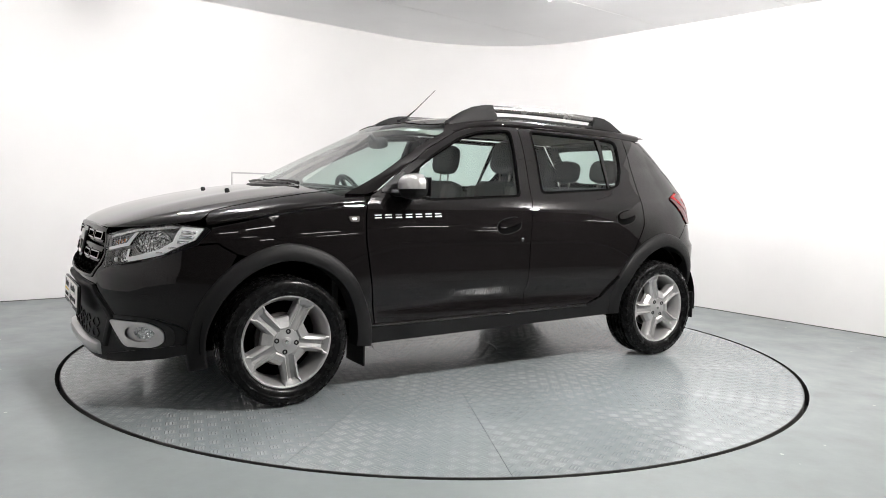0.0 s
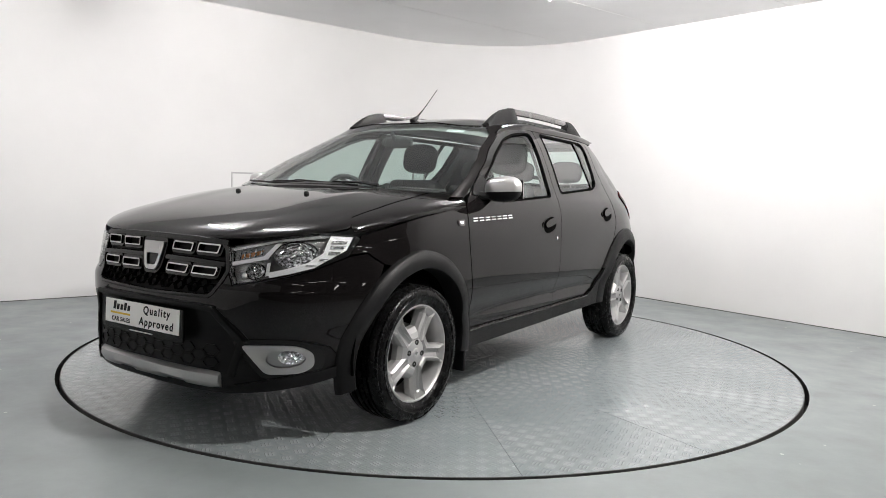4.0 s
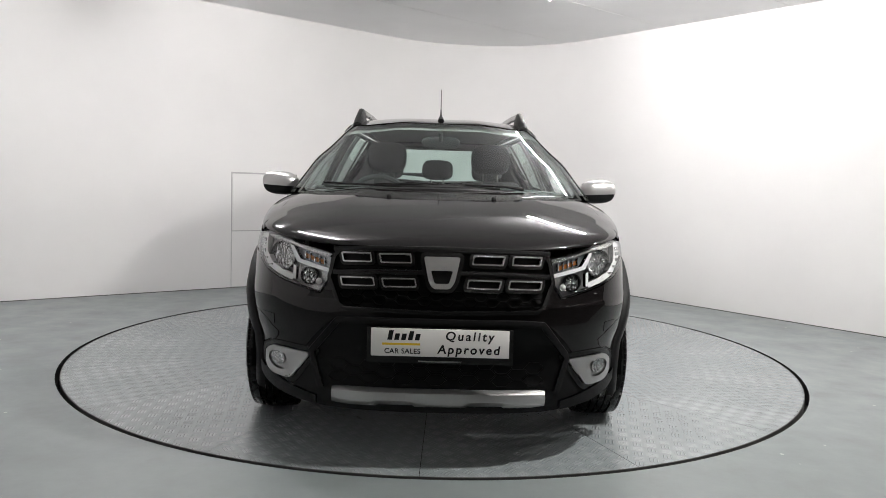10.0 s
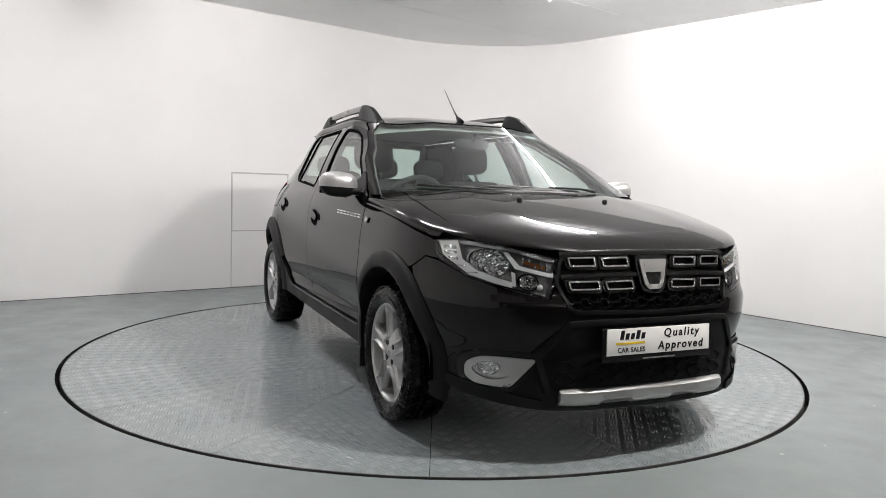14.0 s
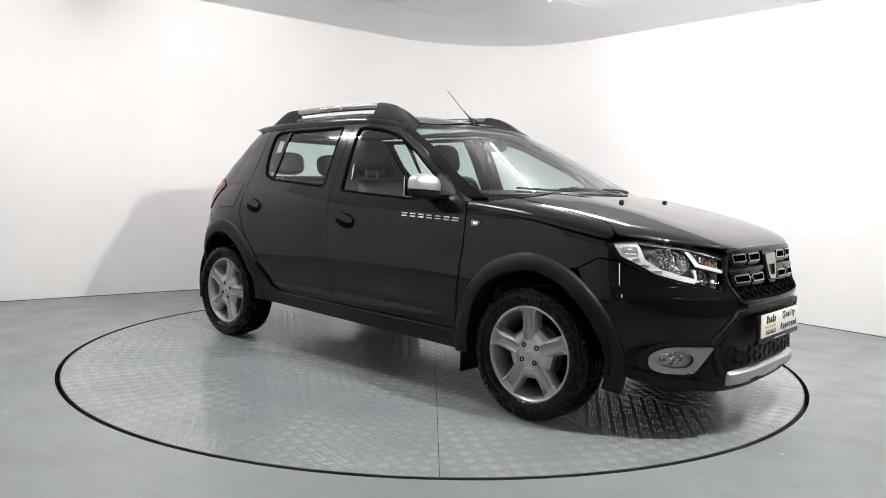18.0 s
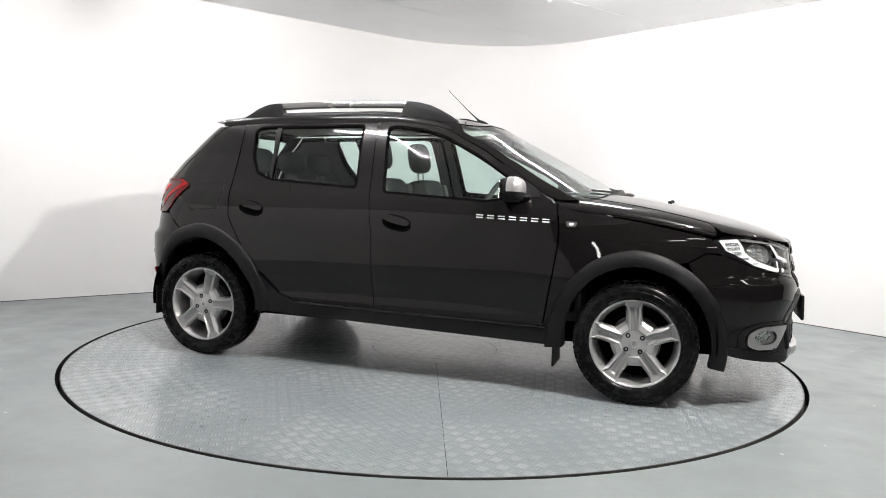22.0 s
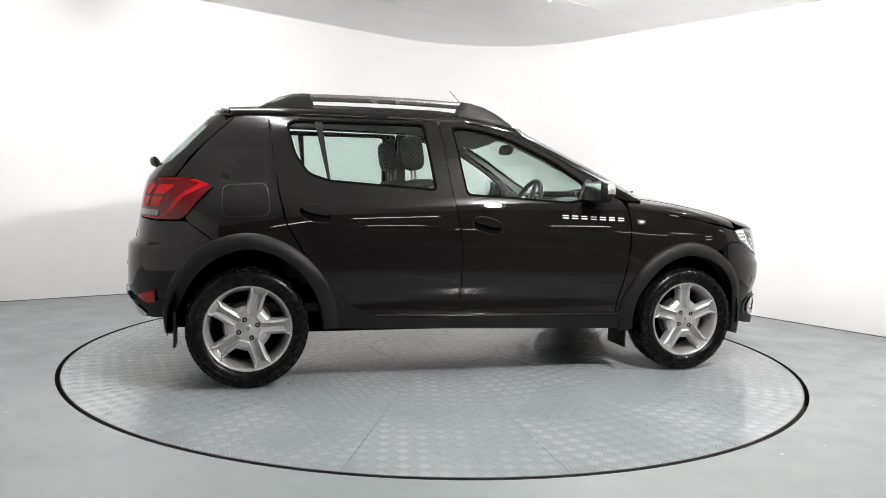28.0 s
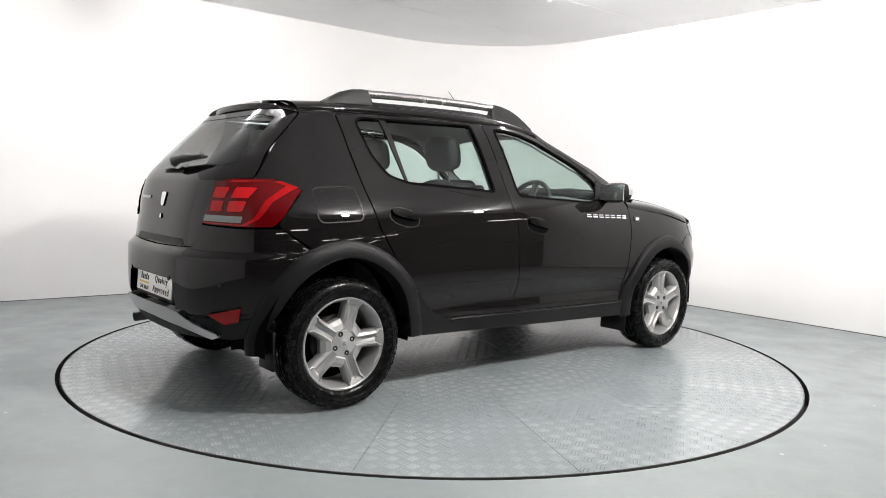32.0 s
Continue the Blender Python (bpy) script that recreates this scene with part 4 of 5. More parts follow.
# ---- flares, sills, wheel wells ----
def flare(cx, spans, mudflap):
    """A black arch band round a wheel: spans of (angle, inner radius, outer radius)."""
    bm = bmesh.new()
    layer = None
    cols = []
    for a in np.linspace(spans[0][0], spans[-1][0], 41):
        ri, ro = interp(a, [(s[0], s[1]) for s in spans]), interp(a, [(s[0], s[2]) for s in spans])
        ca, sa = math.cos(radians(a)), math.sin(radians(a))
        col = []
        for f, d in ((1.0, -0.004), (0.985, 0.012), (0.90, 0.020), (0.55, 0.026), (0.12, 0.032), (0.0, 0.028), (-0.04, 0.015), (-0.04, -0.07)):
            r = ri + (ro - ri) * f
            x, z = cx + r * ca, 0.305 + r * sa
            rr = ri + (ro - ri) * max(f, 0.35)
            col.append(bm.verts.new((x, ring(at_x(cx + rr * ca, max(0.305 + rr * sa, 0.22)), max(0.305 + rr * sa, 0.22)).y + d, z)))
        cols.append(col)
    for a, b in zip(cols, cols[1:]):
        for k in range(7):
            bm.faces.new((a[k], b[k], b[k + 1], a[k + 1]))
    bmesh.ops.recalc_face_normals(bm, faces=bm.faces)
    return bm


both("wheel_arch_flare", flare(WB, [(-14, 0.37, 0.45), (20, 0.37, 0.447), (60, 0.39, 0.463), (90, 0.402, 0.482), (120, 0.392, 0.47), (150, 0.374, 0.448), (187, 0.368, 0.462)], 1), CLAD, (car, car),
     "matt black plastic arch")
both("wheel_arch_flare", flare(-WB, [(0, 0.385, 0.47), (30, 0.387, 0.468), (60, 0.405, 0.485), (90, 0.425, 0.507), (120, 0.40, 0.492), (150, 0.366, 0.452), (185, 0.366, 0.42)], 1), CLAD, (car, car),
     "matt black plastic arch")
both("sill", flank([(0.88, 0.366), (0.80, 0.356), (-0.66, 0.378), (-0.765, 0.419), (-0.888, 0.545), (-0.93, 0.50), (-0.925, 0.38), (-0.89, 0.305), (0.93, 0.262)], 0.0, off=0.014, thick=0.09, grid=0.06), CLAD, (car, car),
     "matt black plastic sill")
both("sill_edge", tube([Vector((0, 0.012, 0)) + ring(at_x(x, z), z) for x, z in ((0.84, 0.352), (0.40, 0.357), (0.0, 0.362), (-0.40, 0.368), (-0.64, 0.372))], 0.007, 8), TRIM, (car, car), "gloss black sill edge")
for cx in (WB, -WB):
    prof = [(0.40, 0.45), (0.40, 0.80)]
    well = lathe(prof, 48)
    bmesh.ops.delete(well, geom=[f for f in well.faces if f.calc_center_median().z < -0.06], context="FACES")
    bmesh.ops.translate(well, vec=(cx, 0, 0.33), verts=well.verts)
    both("wheel_well", well, DARK, (car, car))
    inner = prism([(cx + 0.41 * math.cos(radians(a)), 0.33 + 0.41 * math.sin(radians(a))) for a in range(-10, 191, 10)], 0.01, "Y", 0.45)
    both("wheel_well_wall", inner, DARK, (car, car))
both("mud_flap", box(0.012, 0.20, 0.20, (0.885, 0.735, 0.25), 0.004, turn=None), CLAD, (car, car))
both("mud_flap", box(0.012, 0.14, 0.18, (-1.655, 0.745, 0.31), 0.004), CLAD, (car, car))
under = merge(box(1.8, 1.30, 0.14, (0, 0, 0.325), 0.03), box(3.2, 0.84, 0.20, (0.15, 0, 0.30), 0.04), box(0.40, 0.9, 0.16, (1.80, 0, 0.33), 0.03), box(0.30, 0.84, 0.14, (-1.66, 0, 0.41), 0.03))
keep_smooth("underbody", under, DARK, car, "black underbody")
keep_smooth("exhaust_pipe", merge(tube([(-1.55, 0.35, 0.315), (-1.80, 0.36, 0.318), (-1.905, 0.36, 0.312)], 0.025, 16, cap=False), tube([(-1.2, 0.35, 0.28), (-1.55, 0.35, 0.28)], 0.07, 16)), STEEL, car, "grey steel exhaust pipe")

# a dark inner shell behind the outer panels

def arch_cut(cx, r):
    return [(at_x(cx + r * math.cos(radians(a)), 0.33 + r * math.sin(radians(a))), 0.33 + r * math.sin(radians(a))) for a in range(0, 181, 12)]


outline = [(0.02, 0.33)] + [(at_x(x, 0.33), 0.33) for x in (1.9, 1.8)] + arch_cut(WB, 0.40) + arch_cut(-WB, 0.40) + [(2.98, 0.33), (2.98, 0.98), (2.5, 0.98), (2.0, 0.99), (1.5, 0.99), (1.05, 0.97), (0.9, 0.87), (0.7, 0.80), (0.02, 0.77)]
both("body_core", skin(ring, dense(outline, 0.05), 0.06, 0.05, -0.085, 0.0), DARK, (car, car))

# ---- wheels ----
def tyre_mesh():
    prof = [(0.220, -0.074), (0.227, -0.090), (0.245, -0.103), (0.280, -0.104), (0.300, -0.094), (0.309, -0.078), (0.3125, -0.06)]
    for c in (-0.045, -0.015, 0.015, 0.045):
        prof += [(0.3135, c - 0.006), (0.306, c - 0.005), (0.306, c + 0.005), (0.3135, c + 0.006)]
    prof += [(r, -h) for r, h in prof[6::-1]]
    t = lathe(prof, 72, closed=False)
    blocks = []
    for k in range(72):
        a = 2 * math.pi * k / 72
        for sgn in (1, -1):
            b = box(0.0235, 0.036, 0.010, (0, sgn * 0.0775, 0.3012), 0.002, 1, turn=None)
            bmesh.ops.rotate(b, cent=(0, 0, 0), matrix=Matrix.Rotation(a, 3, "Y"), verts=b.verts)
            blocks.append(b)
    ringband = lathe([(0.262, 0.1065), (0.264, 0.108), (0.268, 0.108), (0.270, 0.1062)], 72)
    return merge(t, ringband, *blocks)


def spoke(a, panel=False):
    """One arm of the star: a grooved panel between two raised ridges that turn in round the openings."""
    bm = bmesh.new()
    s36, c36 = math.sin(radians(36)), math.cos(radians(36))

    def from_window(r, t):
        return (r * c36 + t * s36, r * s36 - t * c36)
    sides = {}
    for sgn in (1, -1):
        cols = []
        corner = [(from_window(r, 0.0), y) for r, y in ((0.119, 0.028), (0.117, 0.056), (0.097, 0.073), (0.071, 0.081), (0.062, 0.074), (0.030, 0.073))]
        bend = [(from_window(r, t), y) for r, t, y in ((0.119, 0.034, 0.028), (0.117, 0.033, 0.056), (0.098, 0.0270, 0.073), (0.072, 0.0228, 0.081), (0.063, 0.0258, 0.074))] + [((0.045, 0.0), 0.072)]
        cols += [corner, bend]
        for r, ds, ys in ((0.128, (0.0425, 0.0415, 0.0350, 0.0235, 0.0155, 0.0), (0.028, 0.056, 0.074, 0.083, 0.069, 0.063)),
                          (0.160, (0.0425, 0.0415, 0.0355, 0.0245, 0.0170, 0.0), (0.028, 0.058, 0.075, 0.085, 0.069, 0.062)),
                          (0.184, (0.0430, 0.0420, 0.0365, 0.0265, 0.0190, 0.0), (0.028, 0.060, 0.077, 0.086, 0.070, 0.064)),
                          (0.197, (0.0470, 0.0460, 0.0420, 0.0370, 0.0300, 0.0), (0.030, 0.066, 0.083, 0.085, 0.077, 0.076)),
                          (0.216, (0.0490, 0.0480, 0.0450, 0.0420, 0.0360, 0.0), (0.030, 0.070, 0.084, 0.086, 0.084, 0.084))):
            cols.append([((r, d), y) for d, y in zip(ds, ys)])
        ca, sa = math.cos(a), math.sin(a)
        if panel:
            cols = [col[4:] for col in cols[1:]]
        else:
            cols = [col[:5] for col in cols]
        grid = [[bm.verts.new((p * ca - sgn * q * sa, y, p * sa + sgn * q * ca)) for (p, q), y in col] for col in cols]
        for p, q in zip(grid, grid[1:]):
            for k in range(len(p) - 1):
                bm.faces.new((p[k], q[k], q[k + 1], p[k + 1]) if sgn < 0 else (p[k], p[k + 1], q[k + 1], q[k]))
    bmesh.ops.remove_doubles(bm, verts=bm.verts, dist=1e-5)
    bmesh.ops.recalc_face_normals(bm, faces=bm.faces)
    mid = max(bm.faces, key=lambda f: f.calc_center_median().y)
    if mid.normal.y < 0:
        bmesh.ops.reverse_faces(bm, faces=bm.faces)
    return bm


def wheel_at(x, y, turn, spin):
    rim = lathe([(0.196, -0.09), (0.190, -0.05), (0.192, 0.02), (0.203, 0.055), (0.209, 0.072), (0.213, 0.082), (0.219, 0.087), (0.2245, 0.086), (0.226, 0.079), (0.222, 0.07), (0.21, 0.05), (0.21, -0.09)], 72, closed=True)
    w = keep_smooth("wheel", rim, ALLOY, car, "silver five-spoke wheel")
    w.matrix_basis = pose(x, y, 0.311, 0, 0, turn) @ pose(0, 0, 0, 0, spin, 0)
    keep_smooth("tyre", tyre_mesh(), RUBBER, w, "black rubber tyre")
    for k in range(5):
        part("spoke", spoke(radians(72 * k)), ALLOY, w)
        part("spoke_panel", spoke(radians(72 * k), True), ALLOY_DARK, w, "darker grey sunk panel")
    keep_smooth("hub_face", lathe([(0.0, 0.075), (0.026, 0.075), (0.030, 0.0738), (0.062, 0.0735), (0.066, 0.070), (0.066, 0.03)], 40), ALLOY, w)
    keep_smooth("centre_cap", lathe([(0.0, 0.079), (0.020, 0.0785), (0.0235, 0.076), (0.0235, 0.07)], 32), SATIN, w, "satin centre cap")
    for k in range(4):
        a = radians(45 + 90 * k + 9)
        b = lathe([(0.0, 0.070), (0.006, 0.070), (0.006, 0.075), (0.0125, 0.0755), (0.0125, 0.06)], 12)
        bmesh.ops.translate(b, vec=(0.05 * math.cos(a), 0.001, 0.05 * math.sin(a)), verts=b.verts)
        keep_smooth("wheel_bolt", b, INK, w)
    keep_smooth("cap_mark", box(0.016, 0.003, 0.014, (0, 0.0795, 0), 0.001, turn=pose(0, 0, 0, 0, 20, 0)), BRIGHT, w)
    keep_smooth("brake_disc", lathe([(0.0, 0.02), (0.07, 0.02), (0.075, 0.0), (0.13, 0.0), (0.13, -0.02), (0.07, -0.02)], 48), STEEL, w, "worn steel brake disc")
    keep_smooth("wheel_back", lathe([(0.0, -0.06), (0.192, -0.06), (0.192, -0.05)], 40), DARK, w)
    return w


wheel_at(WB, 0.752, 0, -45)
wheel_at(-WB, 0.745, 0, 0)
wheel_at(WB, -0.752, 180, -87)
wheel_at(-WB, -0.745, 180, -105)


# ---- mirrors ----
def egg(cx, cy, cz, rx, ry, rz, p=3.0, nu=32, nv=20):
    bm = bmesh.new()
    rows = []

    def pw(v):
        return math.copysign(abs(v) ** (2 / p), v)
    for j in range(1, nv):
        b = -math.pi / 2 + math.pi * j / nv
        rows.append([bm.verts.new((cx + rx * pw(math.cos(b)) * pw(math.cos(2 * math.pi * i / nu)), cy + ry * pw(math.cos(b)) * pw(math.sin(2 * math.pi * i / nu)), cz + rz * pw(math.sin(b))))
                     for i in range(nu)])
    for a, b in zip(rows, rows[1:]):
        for i in range(nu):
            bm.faces.new((a[i], a[(i + 1) % nu], b[(i + 1) % nu], b[i]))
    lo, hi = bm.verts.new((cx, cy, cz - rz)), bm.verts.new((cx, cy, cz + rz))
    for i in range(nu):
        bm.faces.new((lo, rows[0][(i + 1) % nu], rows[0][i]))
        bm.faces.new((hi, rows[-1][i], rows[-1][(i + 1) % nu]))
    bmesh.ops.recalc_face_normals(bm, faces=bm.faces)
    return bm


def lean(bm, at, rz=0, rx=0, ry=0):
    m = Matrix.Translation(at) @ pose(0, 0, 0, rx, ry, rz) @ Matrix.Translation(-Vector(at))
    bmesh.ops.transform(bm, matrix=m, verts=bm.verts)
    return bm


shell = egg(0.655, 0.895, 1.068, 0.062, 0.098, 0.064, 2.7)
for v in shell.verts:
    if v.co.x > 0.655:
        v.co.x -= (v.co.x - 0.655) * 0.35 * max(0, (v.co.y - 0.86) / 0.14)
    v.co.z += 0.05 * (v.co.y - 0.895)
shell = lean(shell, (0.655, 0.895, 1.068), rz=-6)
mirror = both("door_mirror", shell, CLAD, doors["front_door"], "door mirror with a satin silver cap")
capm = egg(0.657, 0.896, 1.068, 0.065, 0.101, 0.067, 2.7, 40, 28)
bmesh.ops.delete(capm, geom=[f for f in capm.faces if f.calc_center_median().z < 1.052 or f.calc_center_median().x < 0.632], context="FACES")
for v in capm.verts:
    if v.co.x > 0.657:
        v.co.x -= (v.co.x - 0.657) * 0.35 * max(0, (v.co.y - 0.86) / 0.14)
    v.co.z += 0.05 * (v.co.y - 0.895)
both("mirror_cap", lean(capm, (0.655, 0.895, 1.068), rz=-6), SATIN, mirror, "satin silver cap")
both("mirror_glass", lean(box(0.004, 0.165, 0.095, (0.594, 0.895, 1.07), 0.0), (0.655, 0.895, 1.068), rz=-6), CHROME, mirror, "mirror glass")
both("mirror_arm", tube([(0.70, 0.77, 1.035), (0.69, 0.80, 1.033), (0.665, 0.83, 1.035)], [0.04, 0.034, 0.03], 12, 0.6), CLAD, mirror)
both("mirror_base", flank(rounded([(0.55, 1.02), (0.79, 1.035), (0.74, 1.085), (0.63, 1.15)], 0.02), 0.0, off=0.006, thick=0.01), CLAD, doors["front_door"], "black plastic mirror base")

# ---- roof rails and aerial ----
def rail_y(x):
    return roof_surf(min(x, 0.1), 0.58).y


def pod(xs, tops):
    bm = bmesh.new()
    cols = []
    for x, z in zip(xs, tops):
        y = rail_y(x)
        zb = roof_surf(x, 0.58).z - 0.010
        w = 0.022
        cols.append([bm.verts.new((x, y + dy, zz)) for dy, zz in ((w + 0.008, zb - 0.012), (w + 0.004, zb + (z - zb) * 0.6), (w * 0.6, z - 0.003), (0, z), (-w * 0.6, z - 0.003), (-w - 0.004, zb + (z - zb) * 0.6), (-w - 0.008, zb))])
    for a, b in zip(cols, cols[1:]):
        for k in range(6):
            bm.faces.new((a[k], b[k], b[k + 1], a[k + 1]))
    bm.faces.new(cols[0])
    bm.faces.new(cols[-1])
    bmesh.ops.recalc_face_normals(bm, faces=bm.faces)
    return bm


front_pod = pod((0.225, 0.18, 0.12, 0.05, -0.03, -0.09, -0.115), (1.458, 1.487, 1.52, 1.55, 1.568, 1.573, 1.53))
rails = both("roof_rail", front_pod, CLAD, (roof, roof), "roof rail with black ends and a silver bar")
both("rear_foot", pod((-1.26, -1.20, -1.13, -1.06, -1.0, -0.965, -0.945), (1.472, 1.508, 1.545, 1.566, 1.572, 1.572, 1.53)), CLAD, rails)
both("rail_bar", tube([(x, rail_y(x), 1.547 + 0.010 * (1 - ((x + 0.53) / 0.5) ** 2)) for x in np.linspace(-1.0, -0.06, 16)], 0.0125, 14, 1.7), RAIL, rails, "satin silver bar")
both("rail_base", tube([(x, rail_y(x), roof_surf(x, 0.58).z - 0.008) for x in np.linspace(-1.0, -0.06, 16)], 0.026, 10, 0.75), CLAD, rails)
aerial = keep_smooth("aerial", tube([(0.20, 0, 1.50), (0.19, 0, 1.515), (0.13, 0, 1.567), (-0.01, 0, 1.701)], [0.008, 0.006, 0.0028, 0.002], 8), INK, roof, "thin black aerial")
keep_smooth("aerial_base", tube([(0.25, 0, 1.472), (0.225, 0, 1.49), (0.195, 0, 1.508)], [0.022, 0.017, 0.009], 14), CLAD, aerial)


# ---- the face: grille, badge, head lamps, fog lamps ----
def ribbon(points, wide, high, closed=False, rear=False, off=0.0):
    """A raised bead that follows the front (or rear) through points in y and z."""
    pts = dense([tuple(p) for p in points], 0.02) if closed else dense([tuple(p) for p in points], 0.02)
    if not closed:
        pts = pts[:pts.index(tuple(points[-1])) + 1]
    bm = bmesh.new()
    cols = []
    n = len(pts)
    for i, (y, z) in enumerate(pts):
        a, b = (pts[i - 1], pts[(i + 1) % n]) if closed else (pts[max(i - 1, 0)], pts[min(i + 1, n - 1)])
        d = Vector((b[0] - a[0], b[1] - a[1])).normalized()
        nrm = Vector((-d.y, d.x)) * wide / 2
        sgn = -1 if rear else 1
        col = []
        for k, h in ((-1, -0.01), (-0.8, high * 0.8), (0, high), (0.8, high * 0.8), (1, -0.01)):
            yy, zz = y + nrm.x * k, z + nrm.y * k
            col.append(bm.verts.new(ring(at_y(yy, zz, rear), zz) + Vector((sgn * (h + off), 0, 0))))
        cols.append(col)
    pairs = list(zip(cols, cols[1:])) + ([(cols[-1], cols[0])] if closed else [])
    for a, b in pairs:
        for k in range(4):
            bm.faces.new((a[k], b[k], b[k + 1], a[k + 1]))
    bmesh.ops.recalc_face_normals(bm, faces=bm.faces)
    return bm


def honeycomb(y0, y1, z0, z1, w, h, keep, deep):
    """Thin bars in a stretched honeycomb."""
    parts = []
    row = 0
    z = z0
    while z < z1:
        y = y0 + (w * 0.5 if row % 2 else 0)
        while y < y1:
            pts = [(y - w * 0.34, z), (y - w * 0.16, z + h / 2), (y + w * 0.16, z + h / 2), (y + w * 0.34, z), (y + w * 0.16, z - h / 2), (y - w * 0.16, z - h / 2)]
            if all(keep(*p) for p in pts):
                bm = bmesh.new()
                cols = []
                cy, cz = y, z
                for py, pz in pts:
                    col = []
                    for f, o in ((1.0, deep - 0.015), (1.0, deep), (0.86, deep), (0.86, deep - 0.015)):
                        yy, zz = cy + (py - cy) * f, cz + (pz - cz) * (f if f == 1 else f - 0.10)
                        col.append(bm.verts.new(ring(at_y(yy, zz), zz) + Vector((o, 0, 0))))
                    cols.append(col)
                for k in range(6):
                    a, b = cols[k], cols[(k + 1) % 6]
                    for m in range(3):
                        bm.faces.new((a[m], b[m], b[m + 1], a[m + 1]))
                bmesh.ops.recalc_face_normals(bm, faces=bm.faces)
                parts.append(bm)
            y += w
        z += h * 0.5 + 0.002
        row += 1
    return merge(*parts)


HL_DARK = simple("lamp_black", (0.005, 0.005, 0.0053), 0.35, Specular_IOR_Level=0.12)
GRILLE = [(0.0, 0.838), (0.385, 0.828), (0.412, 0.795), (0.430, 0.715), (0.388, 0.622), (0.365, 0.607), (0.0, 0.597)]
grille = keep_smooth("grille", nose(GRILLE, off=-0.022, thick=0.0, mirror=True), HL_DARK, car, "black grille with chrome slots")
keep_smooth("grille_frame", ribbon([(y, z) for y, z in GRILLE[1:]] + [(-y, z) for y, z in GRILLE[-2:0:-1]], 0.018, 0.006, True), TRIM, grille)
for z in (0.748, 0.835):
    keep_smooth("grille_bar", ribbon([(-0.415, z - 0.012), (-0.25, z - 0.004), (0.0, z - 0.002), (0.25, z - 0.004), (0.415, z - 0.012)], 0.022, 0.010), TRIM, grille)
for z0, z1, spans in ((0.776, 0.812, ((0.112, 0.237), (0.263, 0.380))), (0.686, 0.721, ((0.093, 0.225), (0.25, 0.382)))):
    for y0, y1 in spans:
        slot = rounded([(y0, z0 + 0.001), (y1 - 0.005, z0 - 0.001), (y1 + 0.004, z1), (y0 + 0.006, z1 + 0.002)], 0.008, 3)
        for sgn in (1, -1):
            path = [(sgn * y, z) for y, z in slot]
            keep_smooth("grille_slot", nose(path, holes=[inset(path, 0.0058)], off=0.010, thick=0.03, step=0.01), BRIGHT, grille, "chrome slot frame")
            wide = inset(path, -0.012)
            keep_smooth("slot_surround", nose(wide, off=0.002, thick=0.03, step=0.015, holes=[inset(path, 0.004)]), TRIM, grille)
keep_smooth("grille_mesh", honeycomb(-0.36, 0.38, 0.618, 0.68, 0.085, 0.036, lambda y, z: abs(y) < 0.41 - max(0, 0.66 - z) * 0.8 and 0.603 < z < 0.678, 0.0), DARK, grille)
shield = [(0.068, 0.797), (0.066, 0.803), (-0.066, 0.803), (-0.068, 0.797), (-0.048, 0.705), (-0.03, 0.683), (0.03, 0.683), (0.048, 0.705)]
badge = keep_smooth("badge", nose(rounded(inset(shield, -0.016), 0.02), off=0.012, thick=0.04, step=0.01), TRIM, car, "chrome shield badge in a black surround")
keep_smooth("shield", nose(rounded(shield, 0.012), off=0.020, thick=0.012, step=0.01, holes=[rounded([(0.042, 0.752), (-0.042, 0.752), (-0.027, 0.703), (0.027, 0.703)], 0.008)]), SATIN, badge)
keep_smooth("shield_plate", nose(rounded([(0.045, 0.768), (-0.045, 0.768), (-0.042, 0.789), (0.042, 0.789)], 0.004), off=0.0215, thick=0.002, step=0.01), SATIN, badge)

HL = [(0.416, 0.806), (0.60, 0.852), (0.70, 0.871), (1.658, 0.857, "x"), (1.642, 0.845, "x"), (1.70, 0.778, "x"), (0.705, 0.723), (0.64, 0.698), (0.462, 0.656), (0.432, 0.705)]
HL_IN = simple("lamp_housing", (0.40, 0.40, 0.405), 0.2, 0.6, grain=1.0, grain_scale=40, var=0.5, var_scale=30)
DRL = simple("daylight_strip", (0.88, 0.88, 0.89), 0.15)


def faceted(name, color, rough, scale, depth):
    """Bright metal pressed into small facets."""
    m, nodes, links, b = base(name, color, rough, 0.9)
    cells = nodes.new("ShaderNodeTexVoronoi")
    cells.inputs["Scale"].default_value = scale
    links.new(coords(nodes, links), cells.inputs["Vector"])
    bump(nodes, links, b, cells.outputs["Distance"], 1.0, depth)
    return m


HL_BRIGHT = faceted("bright_reflector", (0.92, 0.92, 0.93), 0.12, 75.0, 0.012)
HL_CHROME = simple("lamp_chrome_edge", (0.86, 0.86, 0.87), 0.15, 0.1)
LAMP_MOUTH = [(0.422, 0.803), (0.60, 0.848), (0.70, 0.867), (0.772, 0.855), (0.768, 0.80), (0.705, 0.728), (0.64, 0.703), (0.466, 0.662), (0.437, 0.706)]
heads = both("head_lamp", nose(HL, off=-0.045, thick=0.0), HL_IN, (car, car), "clear head lamp with chrome reflectors")
both("lamp_cover", nose(HL, off=0.003, thick=0.012), LENS, heads, "clear lamp cover")
both("lamp_trim", nose(HL, off=0.0005, thick=0.022, holes=[LAMP_MOUTH]), HL_DARK, heads)


def disc_at(cy, cz, r, rz):
    return [(cy + r * math.cos(radians(a)), cz + rz * math.sin(radians(a))) for a in range(0, 360, 18)]


